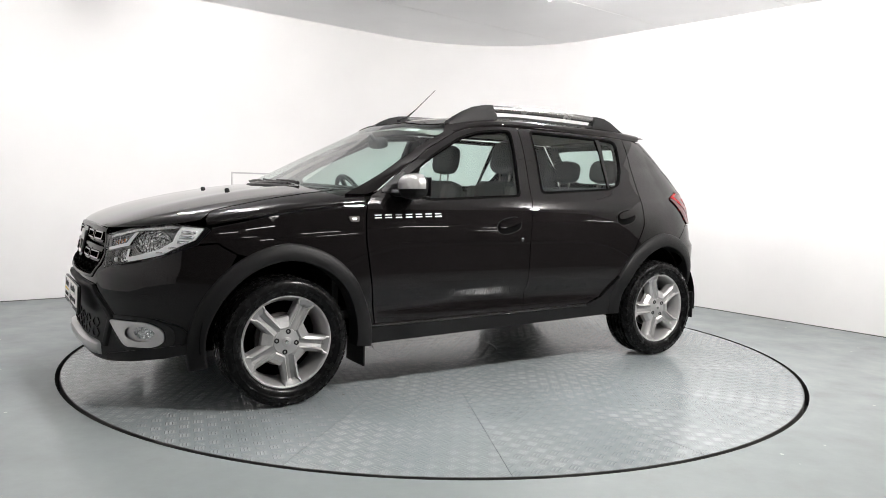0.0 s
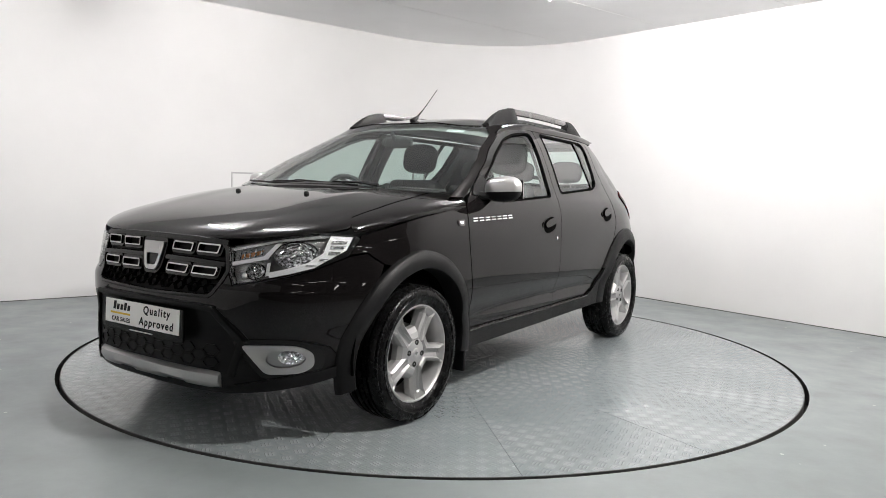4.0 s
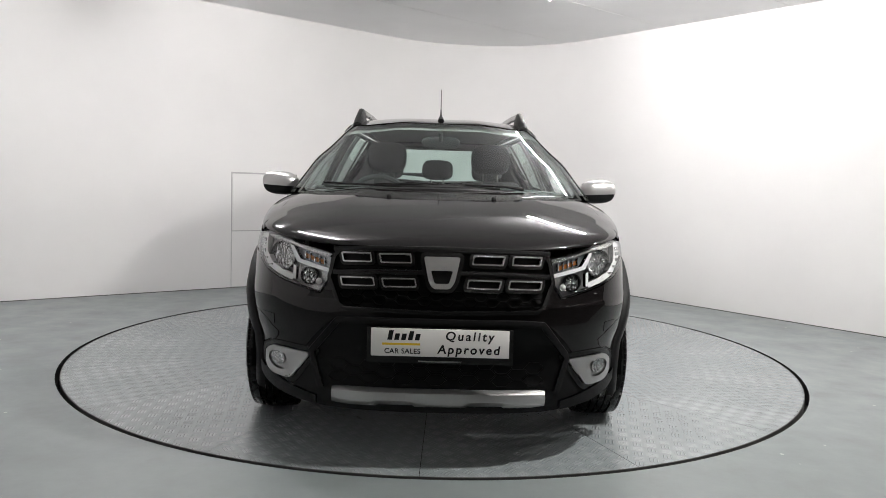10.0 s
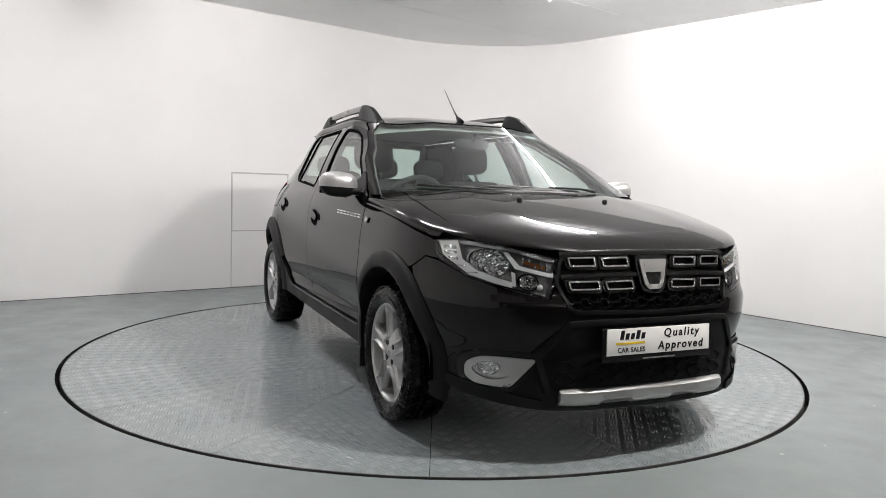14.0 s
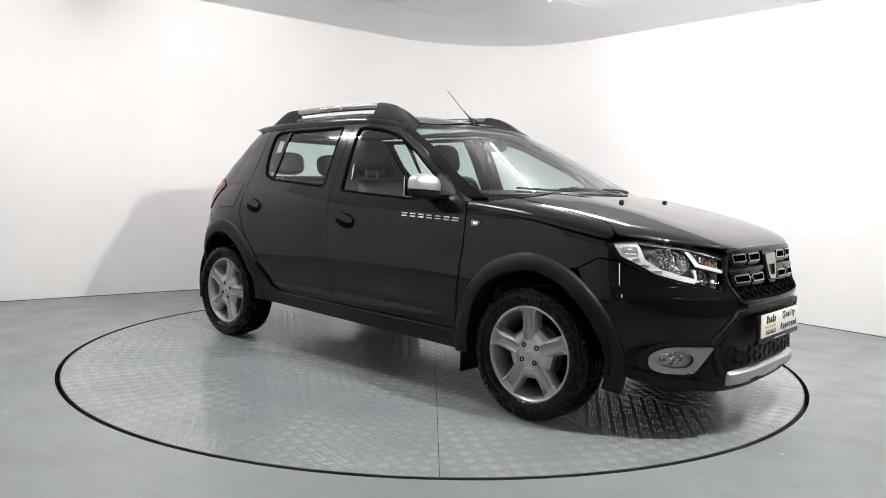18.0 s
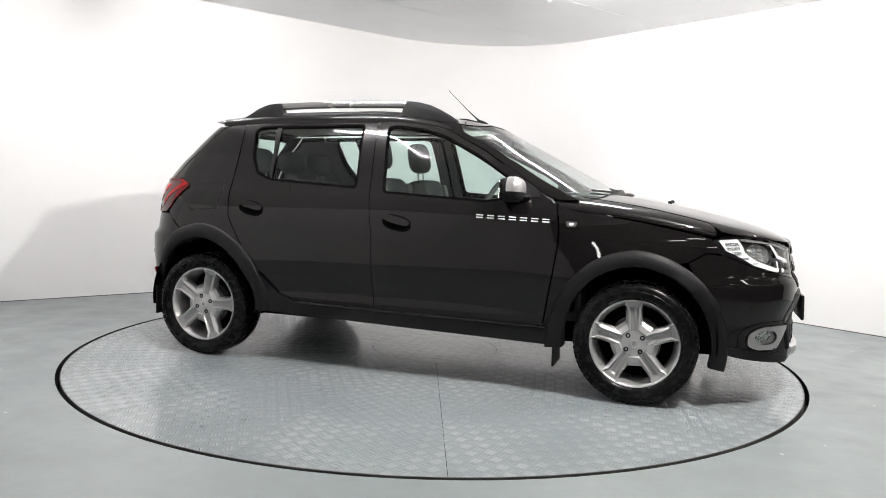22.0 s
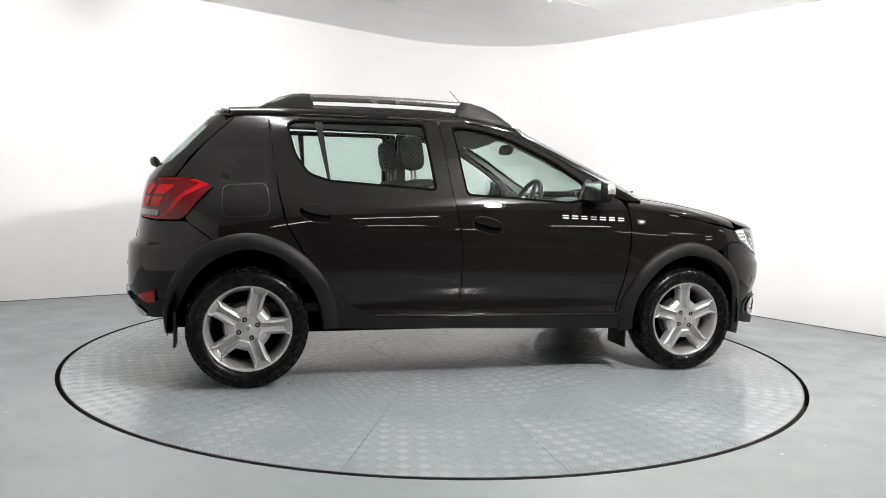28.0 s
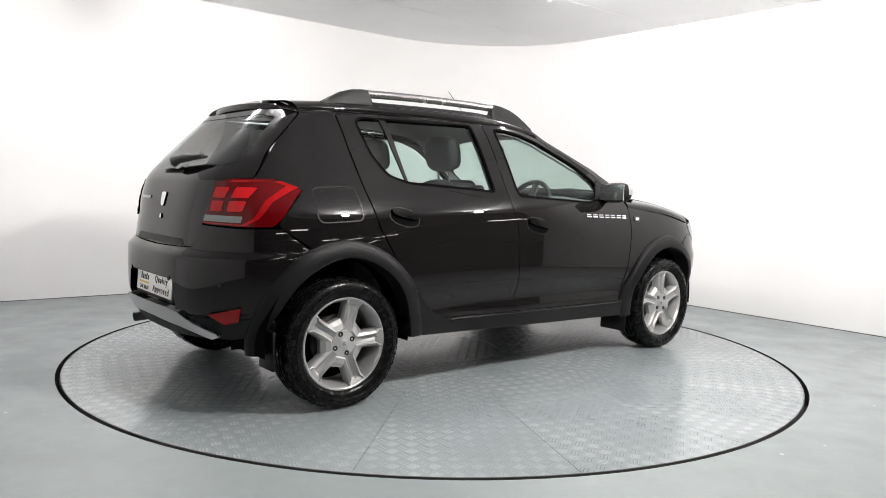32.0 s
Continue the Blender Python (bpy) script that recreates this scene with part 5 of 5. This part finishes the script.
both("reflector", nose(disc_at(0.652, 0.786, 0.062, 0.056), off=-0.034, thick=0.0, step=0.01), HL_BRIGHT, heads, "round bright faceted reflector")
both("reflector_ring", nose(disc_at(0.652, 0.786, 0.064, 0.058), off=-0.018, thick=0.016, step=0.01, holes=[disc_at(0.652, 0.786, 0.061, 0.055)]), BRIGHT, heads)
both("reflector", nose(disc_at(0.528, 0.716, 0.036, 0.030), off=-0.036, thick=0.0, step=0.01), HL_BRIGHT, heads, "small bright reflector")
both("reflector_ring", nose(disc_at(0.528, 0.716, 0.039, 0.033), off=-0.026, thick=0.012, step=0.01, holes=[disc_at(0.528, 0.716, 0.034, 0.028)]), HL_DARK, heads)
both("bulb", egg(ring(at_y(0.652, 0.787), 0.787).x - 0.03, 0.652, 0.787, 0.018, 0.014, 0.014, 2.0, 14, 10), CHROME, heads)
both("daylight_strip", nose([(0.725, 0.862), (0.768, 0.854), (0.766, 0.80), (0.706, 0.731), (0.640, 0.706), (0.585, 0.692), (0.580, 0.712), (0.63, 0.726), (0.69, 0.752), (0.722, 0.79)], off=-0.006, thick=0.02), DRL, heads, "white daylight strip")
for y0, z0, y1, z1 in ((0.733, 0.842, 0.762, 0.826), (0.734, 0.820, 0.762, 0.805), (0.733, 0.797, 0.755, 0.782), (0.715, 0.768, 0.737, 0.760), (0.685, 0.744, 0.712, 0.738)):
    both("strip_cell", nose([(y0, z0), (y1, z0 - 0.003), (y1, z1), (y0, z1)], off=-0.003, thick=0.006), HL_BRIGHT, heads)
both("lamp_brow", nose([(0.427, 0.801), (0.60, 0.845), (0.70, 0.864), (0.725, 0.862), (0.72, 0.852), (0.60, 0.834), (0.433, 0.791)], off=-0.008, thick=0.015), BRIGHT, heads)
both("lamp_bar", nose([(0.572, 0.748), (0.584, 0.752), (0.584, 0.700), (0.572, 0.696)], off=-0.006, thick=0.015), HL_CHROME, heads)
both("indicator", nose([(0.437, 0.790), (0.594, 0.832), (0.556, 0.775), (0.440, 0.748)], off=-0.030, thick=0.02), HL_IN, heads)
for k in range(5):
    y = 0.456 + 0.021 * k
    both("indicator_rib", nose([(y, 0.757 + 0.2 * (y - 0.44)), (y + 0.004, 0.758 + 0.2 * (y - 0.44)), (y + 0.004, 0.785 + 0.25 * (y - 0.44)), (y, 0.784 + 0.25 * (y - 0.44))], off=-0.016, thick=0.012), HL_BRIGHT, heads)
both("amber_bulb", nose([(0.462, 0.779), (0.550, 0.801), (0.540, 0.783), (0.464, 0.763)], off=-0.022, thick=0.006), AMBER, heads, "amber indicator bulb")
both("chrome_strip", nose([(0.436, 0.748), (0.556, 0.776), (0.590, 0.826), (0.606, 0.829), (0.572, 0.765), (0.436, 0.734)], off=-0.008, thick=0.02), HL_CHROME, heads)
both("ball_bulb", egg(ring(at_y(0.47, 0.695), 0.695).x - 0.035, 0.475, 0.692, 0.014, 0.013, 0.013, 2.0, 14, 10), HL_CHROME, heads)

fogs = both("fog_lamp_bezel", nose(rounded(FOG, 0.02), off=0.014, thick=0.03, holes=[[(0.630 + 0.052 * math.cos(radians(a)), 0.366 + 0.036 * math.sin(radians(a))) for a in range(0, 360, 15)]]), SATIN, (car, car),
            "satin silver fog lamp surround")
both("bezel_recess", nose(rounded(inset(FOG, -0.022), 0.03), off=0.004, thick=0.03, holes=[inset(rounded(FOG, 0.02), 0.004)]), TRIM, fogs)
both("lamp_bowl", nose([(0.630 + 0.054 * math.cos(radians(a)), 0.366 + 0.038 * math.sin(radians(a))) for a in range(0, 360, 15)], off=0.002, thick=0.0), SATIN, fogs)
both("fog_lamp", nose(disc_at(0.645, 0.372, 0.034, 0.031), off=0.006, thick=0.004, step=0.01), HL_BRIGHT, fogs, "round clear fog lamp")
both("fog_ring", nose(disc_at(0.645, 0.372, 0.037, 0.034), off=0.008, thick=0.006, step=0.01, holes=[disc_at(0.645, 0.372, 0.032, 0.029)]), SATIN, fogs)
both("fog_lens", nose(disc_at(0.645, 0.372, 0.033, 0.030), off=0.009, thick=0.0, step=0.01), LENS, fogs)

# lower grille, its raised border, skid plate
TRAP = [(0.0, 0.552), (0.38, 0.55), (0.485, 0.425), (0.47, 0.31), (0.42, 0.29), (0.0, 0.285)]
lower_grille = keep_smooth("lower_grille", nose(TRAP, off=0.0015, thick=0.0, mirror=True), HL_DARK, car, "black lower grille")
keep_smooth("grille_mesh", honeycomb(-0.45, 0.46, 0.312, 0.43, 0.125, 0.046, lambda y, z: abs(y) < 0.46 and 0.29 < z < 0.425, 0.006), HL_DARK, lower_grille)
keep_smooth("grille_border", ribbon([(0.455, 0.29), (0.497, 0.425), (0.39, 0.558), (0.30, 0.563), (-0.30, 0.563), (-0.39, 0.558), (-0.497, 0.425), (-0.455, 0.29)], 0.03, 0.016), CLAD, lower_grille)
bm = bmesh.new()
cols = []
for y in np.linspace(-0.41, 0.41, 42):
    x = ring(at_y(y, 0.27), 0.27).x
    e = max(0, (abs(y) - 0.36) / 0.05)
    dip = -0.012 if 0.10 < abs(y) < 0.24 else 0
    cols.append([bm.verts.new((x + dx - 0.012 * e, y, z)) for dx, z in ((-0.02, 0.306), (0.012, 0.304 - 0.004 * e), (0.028, 0.292 - 0.006 * e), (0.030, 0.262), (0.016, 0.240 - dip), (-0.02, 0.226), (-0.06, 0.222))])
for a, b in zip(cols, cols[1:]):
    for k in range(6):
        bm.faces.new((a[k], b[k], b[k + 1], a[k + 1]))
bm.faces.new(cols[0])
bm.faces.new(cols[-1])
bmesh.ops.recalc_face_normals(bm, faces=bm.faces)
keep_smooth("skid_plate", bm, SATIN, lower, "satin silver front skid plate")
both("chin", nose([(0.47, 0.255), (0.60, 0.285), (0.72, 0.315), (1.70, 0.328, "x"), (1.715, 0.282, "x"), (0.70, 0.258), (0.60, 0.236), (0.47, 0.222)], off=0.010, thick=0.02), CLAD, (lower, lower))
both("tow_cover", nose([(0.66, 0.55), (0.72, 0.55), (0.72, 0.51), (0.66, 0.51)], off=0.0015, thick=0.004), PAINT, (bumper, bumper))


# ---- number plates with a dealer's sign ----
def words(text, size, at, mat, parent, facing, shear=0.0, name="lettering", bold=0.0, wide=1.0):
    cu_ = bpy.data.curves.new(name, "FONT")
    cu_.body, cu_.size, cu_.shear, cu_.extrude, cu_.offset = text, size, shear, 0.0006, bold
    cu_.align_x, cu_.align_y = "CENTER", "CENTER"
    cu_.space_character = wide
    tmp = new(name, cu_)
    me = bpy.data.meshes.new_from_object(tmp)
    bpy.data.objects.remove(tmp)
    me.materials.append(mat)
    ob = new(name, me)
    ob.parent = parent
    turn = Matrix(((0, 0, 1, 0), (1, 0, 0, 0), (0, 1, 0, 0), (0, 0, 0, 1))) if facing > 0 else Matrix(((0, 0, -1, 0), (-1, 0, 0, 0), (0, 1, 0, 0), (0, 0, 0, 1)))
    ob.matrix_basis = Matrix.Translation(at) @ turn
    return ob


def number_plate(x, y, z, facing, lean_deg):
    holder = keep_smooth("plate_holder", box(0.016, 0.548, 0.135, (0, 0, -0.008), 0.006), TRIM, car, "black plate holder with a white dealer sign")
    holder.matrix_basis = pose(x, y, z, 0, lean_deg, 0)
    f = facing
    keep_smooth("plate", box(0.006, 0.514, 0.104, (f * 0.009, 0, 0.004), 0.002), PLATE_WHITE, holder, "white plate with black words")
    o = f * 0.0128
    words("Quality", 0.046, (o, f * 0.108, 0.030), INK, holder, f, 0.12, bold=0.001, wide=1.32)
    words("Approved", 0.046, (o, f * 0.106, -0.020), INK, holder, f, 0.12, bold=0.001, wide=1.28)
    words("CAR SALES", 0.0265, (o, f * -0.140, -0.029), INK, holder, f, 0.0, bold=0.0004, wide=1.06)
    for k, high in enumerate((0.036, 0.024, 0.024, 0.034, 0.024)):
        y0 = -0.197 + 0.0255 * k
        pts = [(f * (y0 + dy), z0) for dy, z0 in ((0.0, 0.013), (0.017, 0.013), (0.017 + 0.2 * high, 0.013 + high), (0.2 * high, 0.013 + high))]
        keep_smooth("sign_mark", prism(pts, 0.0015, "X", f * 0.0122 - 0.0005), INK, holder)
    keep_smooth("sign_stripe", box(0.002, 0.140, 0.008, (f * 0.0124, f * -0.145, -0.002)), YELLOW, holder)
    keep_smooth("holder_mark", box(0.002, 0.16, 0.005, (f * 0.0084, 0, -0.066)), SATIN, holder)
    return holder


number_plate(2.128, 0.0, 0.487, 1, -2)
number_plate(-1.905, 0.0, 0.536, -1, 4)

# ---- doors' small parts, letters, markers ----
def oval(cx, cz, rx, rz, tilt, n=24, p=2.4):
    out = []
    for k in range(n):
        a = 2 * math.pi * k / n
        u, v = rx * math.copysign(abs(math.cos(a)) ** (2 / p), math.cos(a)), rz * math.copysign(abs(math.sin(a)) ** (2 / p), math.sin(a))
        c, s = math.cos(radians(tilt)), math.sin(radians(tilt))
        out.append((cx + u * c - v * s, cz + u * s + v * c))
    return out


for which, hx, hz in (("front_door", -0.008, 0.866), ("rear_door", -0.955, 0.915)):
    # flat dark ovals: the shade of the handle's hollow is put into their colour
    both("handle_shade_edge", flank(oval(hx, hz, 0.090, 0.046, -12), 0.0, off=0.0006, thick=0.002, step=0.02, grid=0.02), INK, doors[which])
    rec = both("handle_shade", flank(oval(hx, hz, 0.086, 0.042, -12), 0.0, off=0.0012, thick=0.004, step=0.02, grid=0.02), DARK, doors[which])
    both("handle", flank(oval(hx, hz + 0.014, 0.080, 0.020, -12, p=3.0), 0.0, off=0.015, thick=0.012, step=0.02, grid=0.02), PAINT, doors[which], "black door handle")
keep_smooth("door_lock", lean(lathe([(0.0, 0.004), (0.008, 0.004), (0.0105, 0.002), (0.0105, -0.01)], 20), (0, 0, 0)), CHROME, doors["front_door"][0], "round chrome door lock").matrix_basis = Matrix.Translation(ring(at_x(-0.10, 0.785), 0.785))
mk = both("side_marker", flank(rounded([(0.925, 0.915), (0.985, 0.912), (0.975, 0.885), (0.93, 0.885)], 0.01), 0.0, off=0.006, thick=0.008, step=0.01), CLEAR_GREY, fenders, "clear side indicator")
both("marker_bulb", flank(rounded([(0.94, 0.907), (0.97, 0.906), (0.965, 0.893), (0.943, 0.893)], 0.005), 0.0, off=0.008, thick=0.003, step=0.01), WHITE, mk)
for k in range(7):
    x0 = 0.445 + k * 0.0595
    zc = 0.924 - 0.0265 * (x0 - 0.445)
    for lo, hi in ((-0.0105, -0.0045), (0.0030, 0.0085)):
        both("name_mark", flank([(x0, zc + lo), (x0 + 0.038, zc + lo - 0.001), (x0 + 0.038, zc + hi - 0.001), (x0, zc + hi)], 0.0, off=0.0025, thick=0.003, step=0.02, grid=0.05), WHITE, doors["front_door"])

# hood washers, wipers
for y in (0.243, -0.243):
    p = hood_surf(1.415, hood_k(1.415, y))
    keep_smooth("washer_nozzle", egg(p.x, p.y, p.z + 0.006, 0.013, 0.012, 0.010, 2.4, 14, 8), INK, hood, "small black washer nozzle")
keep_smooth("cowl", merge(*[tube([(1.10 - 0.28 * (y / 0.66) ** 2 + dx, y, 1.052 - 0.02 * (y / 0.66) ** 2 + dz) for y in np.linspace(-0.66, 0.66, 16)], 0.028, 8) for dx, dz in ((0.02, 0.0), (0.075, -0.012))]), CLAD, car, "black plastic cowl")


def on_screen(y, z, off):
    s = at_y(y, z)
    p = ring(s, z)
    return p + Vector((0.46, 0, 0.88)) * off


for y0, y1, z1 in ((0.42, -0.18, 1.083), (-0.05, -0.60, 1.072)):
    arm = tube([on_screen(y0, 1.062, 0.010), on_screen(y0 - 0.1, 1.066, 0.018), on_screen((y0 + y1) / 2, (1.060 + z1) / 2, 0.016)], [0.010, 0.006, 0.0045], 8)
    blade = tube([on_screen(y0 - 0.12 + (y1 - y0 + 0.12) * t, 1.062 + (z1 - 1.062) * t, 0.007) for t in np.linspace(0, 1, 8)], 0.0055, 8)
    w = keep_smooth("wiper", arm, INK, car, "black windshield wiper")
    keep_smooth("wiper_blade", blade, INK, w)

# rear wiper, badge, handle
q = ring(at_y(0.0, 1.15, True), 1.15)
rw = keep_smooth("rear_wiper", tube([(q.x - 0.028, 0.02, 1.150), (q.x - 0.045, -0.03, 1.166), (q.x - 0.040, -0.15, 1.180), (q.x - 0.020, -0.33, 1.188)], [0.020, 0.028, 0.022, 0.008], 12, 0.8), INK, gate, "black rear wiper")
keep_smooth("wiper_blade", tube([(q.x - 0.018, -0.05, 1.160), (q.x - 0.012, -0.20, 1.174), (q.x - 0.010, -0.35, 1.182)], 0.007, 8), INK, rw)
rear_shield = [(0.03, 1.005), (-0.03, 1.005), (-0.024, 0.95), (-0.012, 0.935), (0.012, 0.935), (0.024, 0.95)]
rb = keep_smooth("rear_badge", tail(rounded(rear_shield, 0.008), off=0.006, thick=0.008, step=0.01), CHROME, gate, "small chrome shield badge")
keep_smooth("rear_lock", tail(oval(0.0, 0.885, 0.012, 0.012, 0, 14, 2.0), off=0.006, thick=0.008, step=0.01), CHROME, gate)
keep_smooth("name_bar", tail([(0.20, 0.968), (0.36, 0.968), (0.36, 0.983), (0.20, 0.983)], off=0.004, thick=0.005, step=0.02), CLEAR_GREY, gate)
# flat black strip in place of a hollow, coloured as the shade inside it
keep_smooth("gate_recess_shade", tail([(-0.30, 0.79), (0.30, 0.79), (0.34, 0.755), (-0.34, 0.755)], off=0.003, thick=0.005), INK, gate)
for y in (0.28, 0.62, -0.28, -0.62):
    keep_smooth("parking_sensor", tail(oval(y, 0.60, 0.011, 0.011, 0, 14, 2.0), off=0.003, thick=0.005, step=0.01), TRIM, rear_bumper)


# ---- the cabin ----
both("door_card", flank(inset(DOOR_F, 0.01), 0.0, hole=inset(WIN_F, -0.012), off=-0.05, thick=0.0, grid=0.08), CABIN, (car, car), "dark grey inner door trim")
both("door_card", flank(inset(DOOR_R, 0.01), 0.0, hole=inset(WIN_R, -0.012), off=-0.05, thick=0.0, grid=0.08), CABIN, (car, car), "dark grey inner door trim")
both("pillar_trim", flank([(-1.18, 1.43), (-1.36, 1.415), (-1.60, 1.13), (-1.60, 0.9), (-1.14, 0.95)], 0.0, off=-0.05, thick=0.0, grid=0.08), CABIN, (car, car))
both("pillar_trim", skin(ring, [(a, b) for a, b in ((at_y(y, z), z) for y, z in APILLAR)] + [(at_x(x, z), z) for x, z in outer_line[:-1]], 0.06, 0.04, -0.03, 0.0), LINER, (car, car), "light grey inner pillar trim")
flat = [(0.42, 0.0), (0.415, 0.2), (0.40, 0.4), (0.38, 0.6), (0.33, 0.8), (0.2, 0.93), (-0.3, 0.95), (-1.3, 0.95), (-1.42, 0.8), (-1.45, 0.4), (-1.46, 0.0)]
keep_smooth("headliner", skin(roof_surf, dense(flat + [(x, -k) for x, k in flat[::-1] if k > 1e-4], 0.08), 0.1, 0.06, -0.035, 0.0), LINER, car, "grey headliner")
keep_smooth("cabin_floor", box(2.6, 1.40, 0.05, (-0.3, 0, 0.40), 0.01), CABIN, car)
keep_smooth("bulkhead", box(0.04, 1.36, 0.62, (0.98, 0, 0.68), 0.01), CABIN, car)
keep_smooth("load_floor", box(0.62, 1.25, 0.03, (-1.38, 0, 1.02), 0.01), CABIN, car, "dark grey load cover")
dash_bm = bmesh.new()
cols = []
for y in np.linspace(-0.70, 0.70, 25):
    hump = 0.035 * math.exp(-((y + 0.36) / 0.17) ** 2)
    cols.append([dash_bm.verts.new((x, y, z)) for x, z in ((1.02, 0.985), (0.85, 1.005 + 0.5 * hump), (0.70, 1.0 + hump), (0.60, 0.985 + hump), (0.55, 0.93), (0.56, 0.80), (0.66, 0.62), (0.95, 0.55))])
for a, b in zip(cols, cols[1:]):
    for k in range(7):
        dash_bm.faces.new((a[k], b[k], b[k + 1], a[k + 1]))
dash_bm.faces.new(cols[0])
dash_bm.faces.new(cols[-1])
bmesh.ops.recalc_face_normals(dash_bm, faces=dash_bm.faces)
dash = keep_smooth("dashboard", dash_bm, CABIN, car, "dark grey dashboard")
wheel_m = Matrix.Translation((0.40, -0.36, 0.955)) @ pose(0, 0, 0, 0, -66, 0)
ringw = lathe([(0.185 + 0.016 * math.cos(radians(a)), 0.016 * math.sin(radians(a))) for a in range(0, 360, 45)], 40, "Z", True)
bmesh.ops.transform(ringw, matrix=wheel_m, verts=ringw.verts)
steer = keep_smooth("steering_wheel", ringw, CABIN, car, "dark steering wheel")
hubw = merge(box(0.14, 0.15, 0.04, (0, 0, -0.01), 0.02), box(0.05, 0.34, 0.016, (0.01, 0, -0.008), 0.006), box(0.17, 0.05, 0.016, (0.09, 0, -0.008), 0.006))
bmesh.ops.transform(hubw, matrix=wheel_m, verts=hubw.verts)
keep_smooth("wheel_boss", hubw, CABIN, steer)
keep_smooth("column", tube([(0.42, -0.36, 0.95), (0.62, -0.36, 0.86)], 0.045, 12), CABIN, steer)
im = keep_smooth("inner_mirror", lean(egg(0.40, 0.0, 1.335, 0.022, 0.115, 0.036, 3.0, 24, 12), (0.40, 0, 1.335), ry=15), CABIN, car, "dark inner mirror")
keep_smooth("mirror_stalk", tube([(0.42, 0, 1.345), (0.455, 0, 1.39)], 0.012, 8), CABIN, im)


def seat_at(x, y, wide, back_top, name, label):
    root = keep_smooth(name, box(0.50, wide, 0.16, (x + 0.23, y, 0.56), 0.05, 3), CLOTH, car, label)
    bk = box(0.15, wide - 0.02, back_top - 0.52, (0, 0, (back_top - 0.52) / 2), 0.06, 3)
    for v in bk.verts:
        t = v.co.z / (back_top - 0.52)
        v.co.y *= 1 - 0.16 * t ** 3
    bmesh.ops.transform(bk, matrix=Matrix.Translation((x, y, 0.52)) @ pose(0, 0, 0, 0, -14, 0), verts=bk.verts)
    back = keep_smooth("backrest", bk, CLOTH, root)
    for sgn in (1, -1):
        wing = box(0.10, 0.07, (back_top - 0.60), (0.05, sgn * (wide / 2 - 0.05), (back_top - 0.52) / 2), 0.03, 2)
        bmesh.ops.transform(wing, matrix=Matrix.Translation((x, y, 0.52)) @ pose(0, 0, 0, 0, -14, 0), verts=wing.verts)
        keep_smooth("side_bolster", wing, CLOTH_GREY, root, "grey cloth side bolster")
    return root


def headrest_at(x, y, z, w, h, parent):
    hr = keep_smooth("headrest", lean(egg(x, y, z, 0.055, w / 2, h / 2, 3.2, 24, 14), (x, y, z), ry=-10), CLOTH, parent, "dark cloth headrest")
    for dy in (-0.05, 0.05):
        keep_smooth("headrest_post", tube([(x + 0.01, y + dy, z - h / 2 + 0.02), (x + 0.02, y + dy, z - h / 2 - 0.10)], 0.006, 8), STEEL, parent)
    return hr


for y in (0.36, -0.36):
    st = seat_at(-0.16, y, 0.50, 1.13, "front_seat", "dark cloth front seat with grey sides")
    headrest_at(-0.34, y, 1.27, 0.27, 0.21, st)
bench = keep_smooth("rear_seat", box(0.48, 1.25, 0.16, (-0.78, 0, 0.58), 0.05, 3), CLOTH, car, "dark cloth rear bench")
bb = box(0.14, 1.25, 0.56, (0, 0, 0.28), 0.05, 3)
bmesh.ops.transform(bb, matrix=Matrix.Translation((-1.02, 0, 0.55)) @ pose(0, 0, 0, 0, -16, 0), verts=bb.verts)
keep_smooth("backrest", bb, CLOTH, bench)
for y in (0.40, 0.0, -0.40):
    headrest_at(-1.17, y, 1.21, 0.25, 0.16, bench)


# ---- what moves: the table turns, and the car with it ----
def motions():
    rows = []
    for t in range(0, 33):
        m = pose(0, 0, 0, 0, 0, turn_at(t))
        rows.append((float(t), m))
    walk(table, rows)
    walk(car, [(t, m @ Matrix.Translation((0.0595, -0.0056, 0.003))) for t, m in rows])


motions()
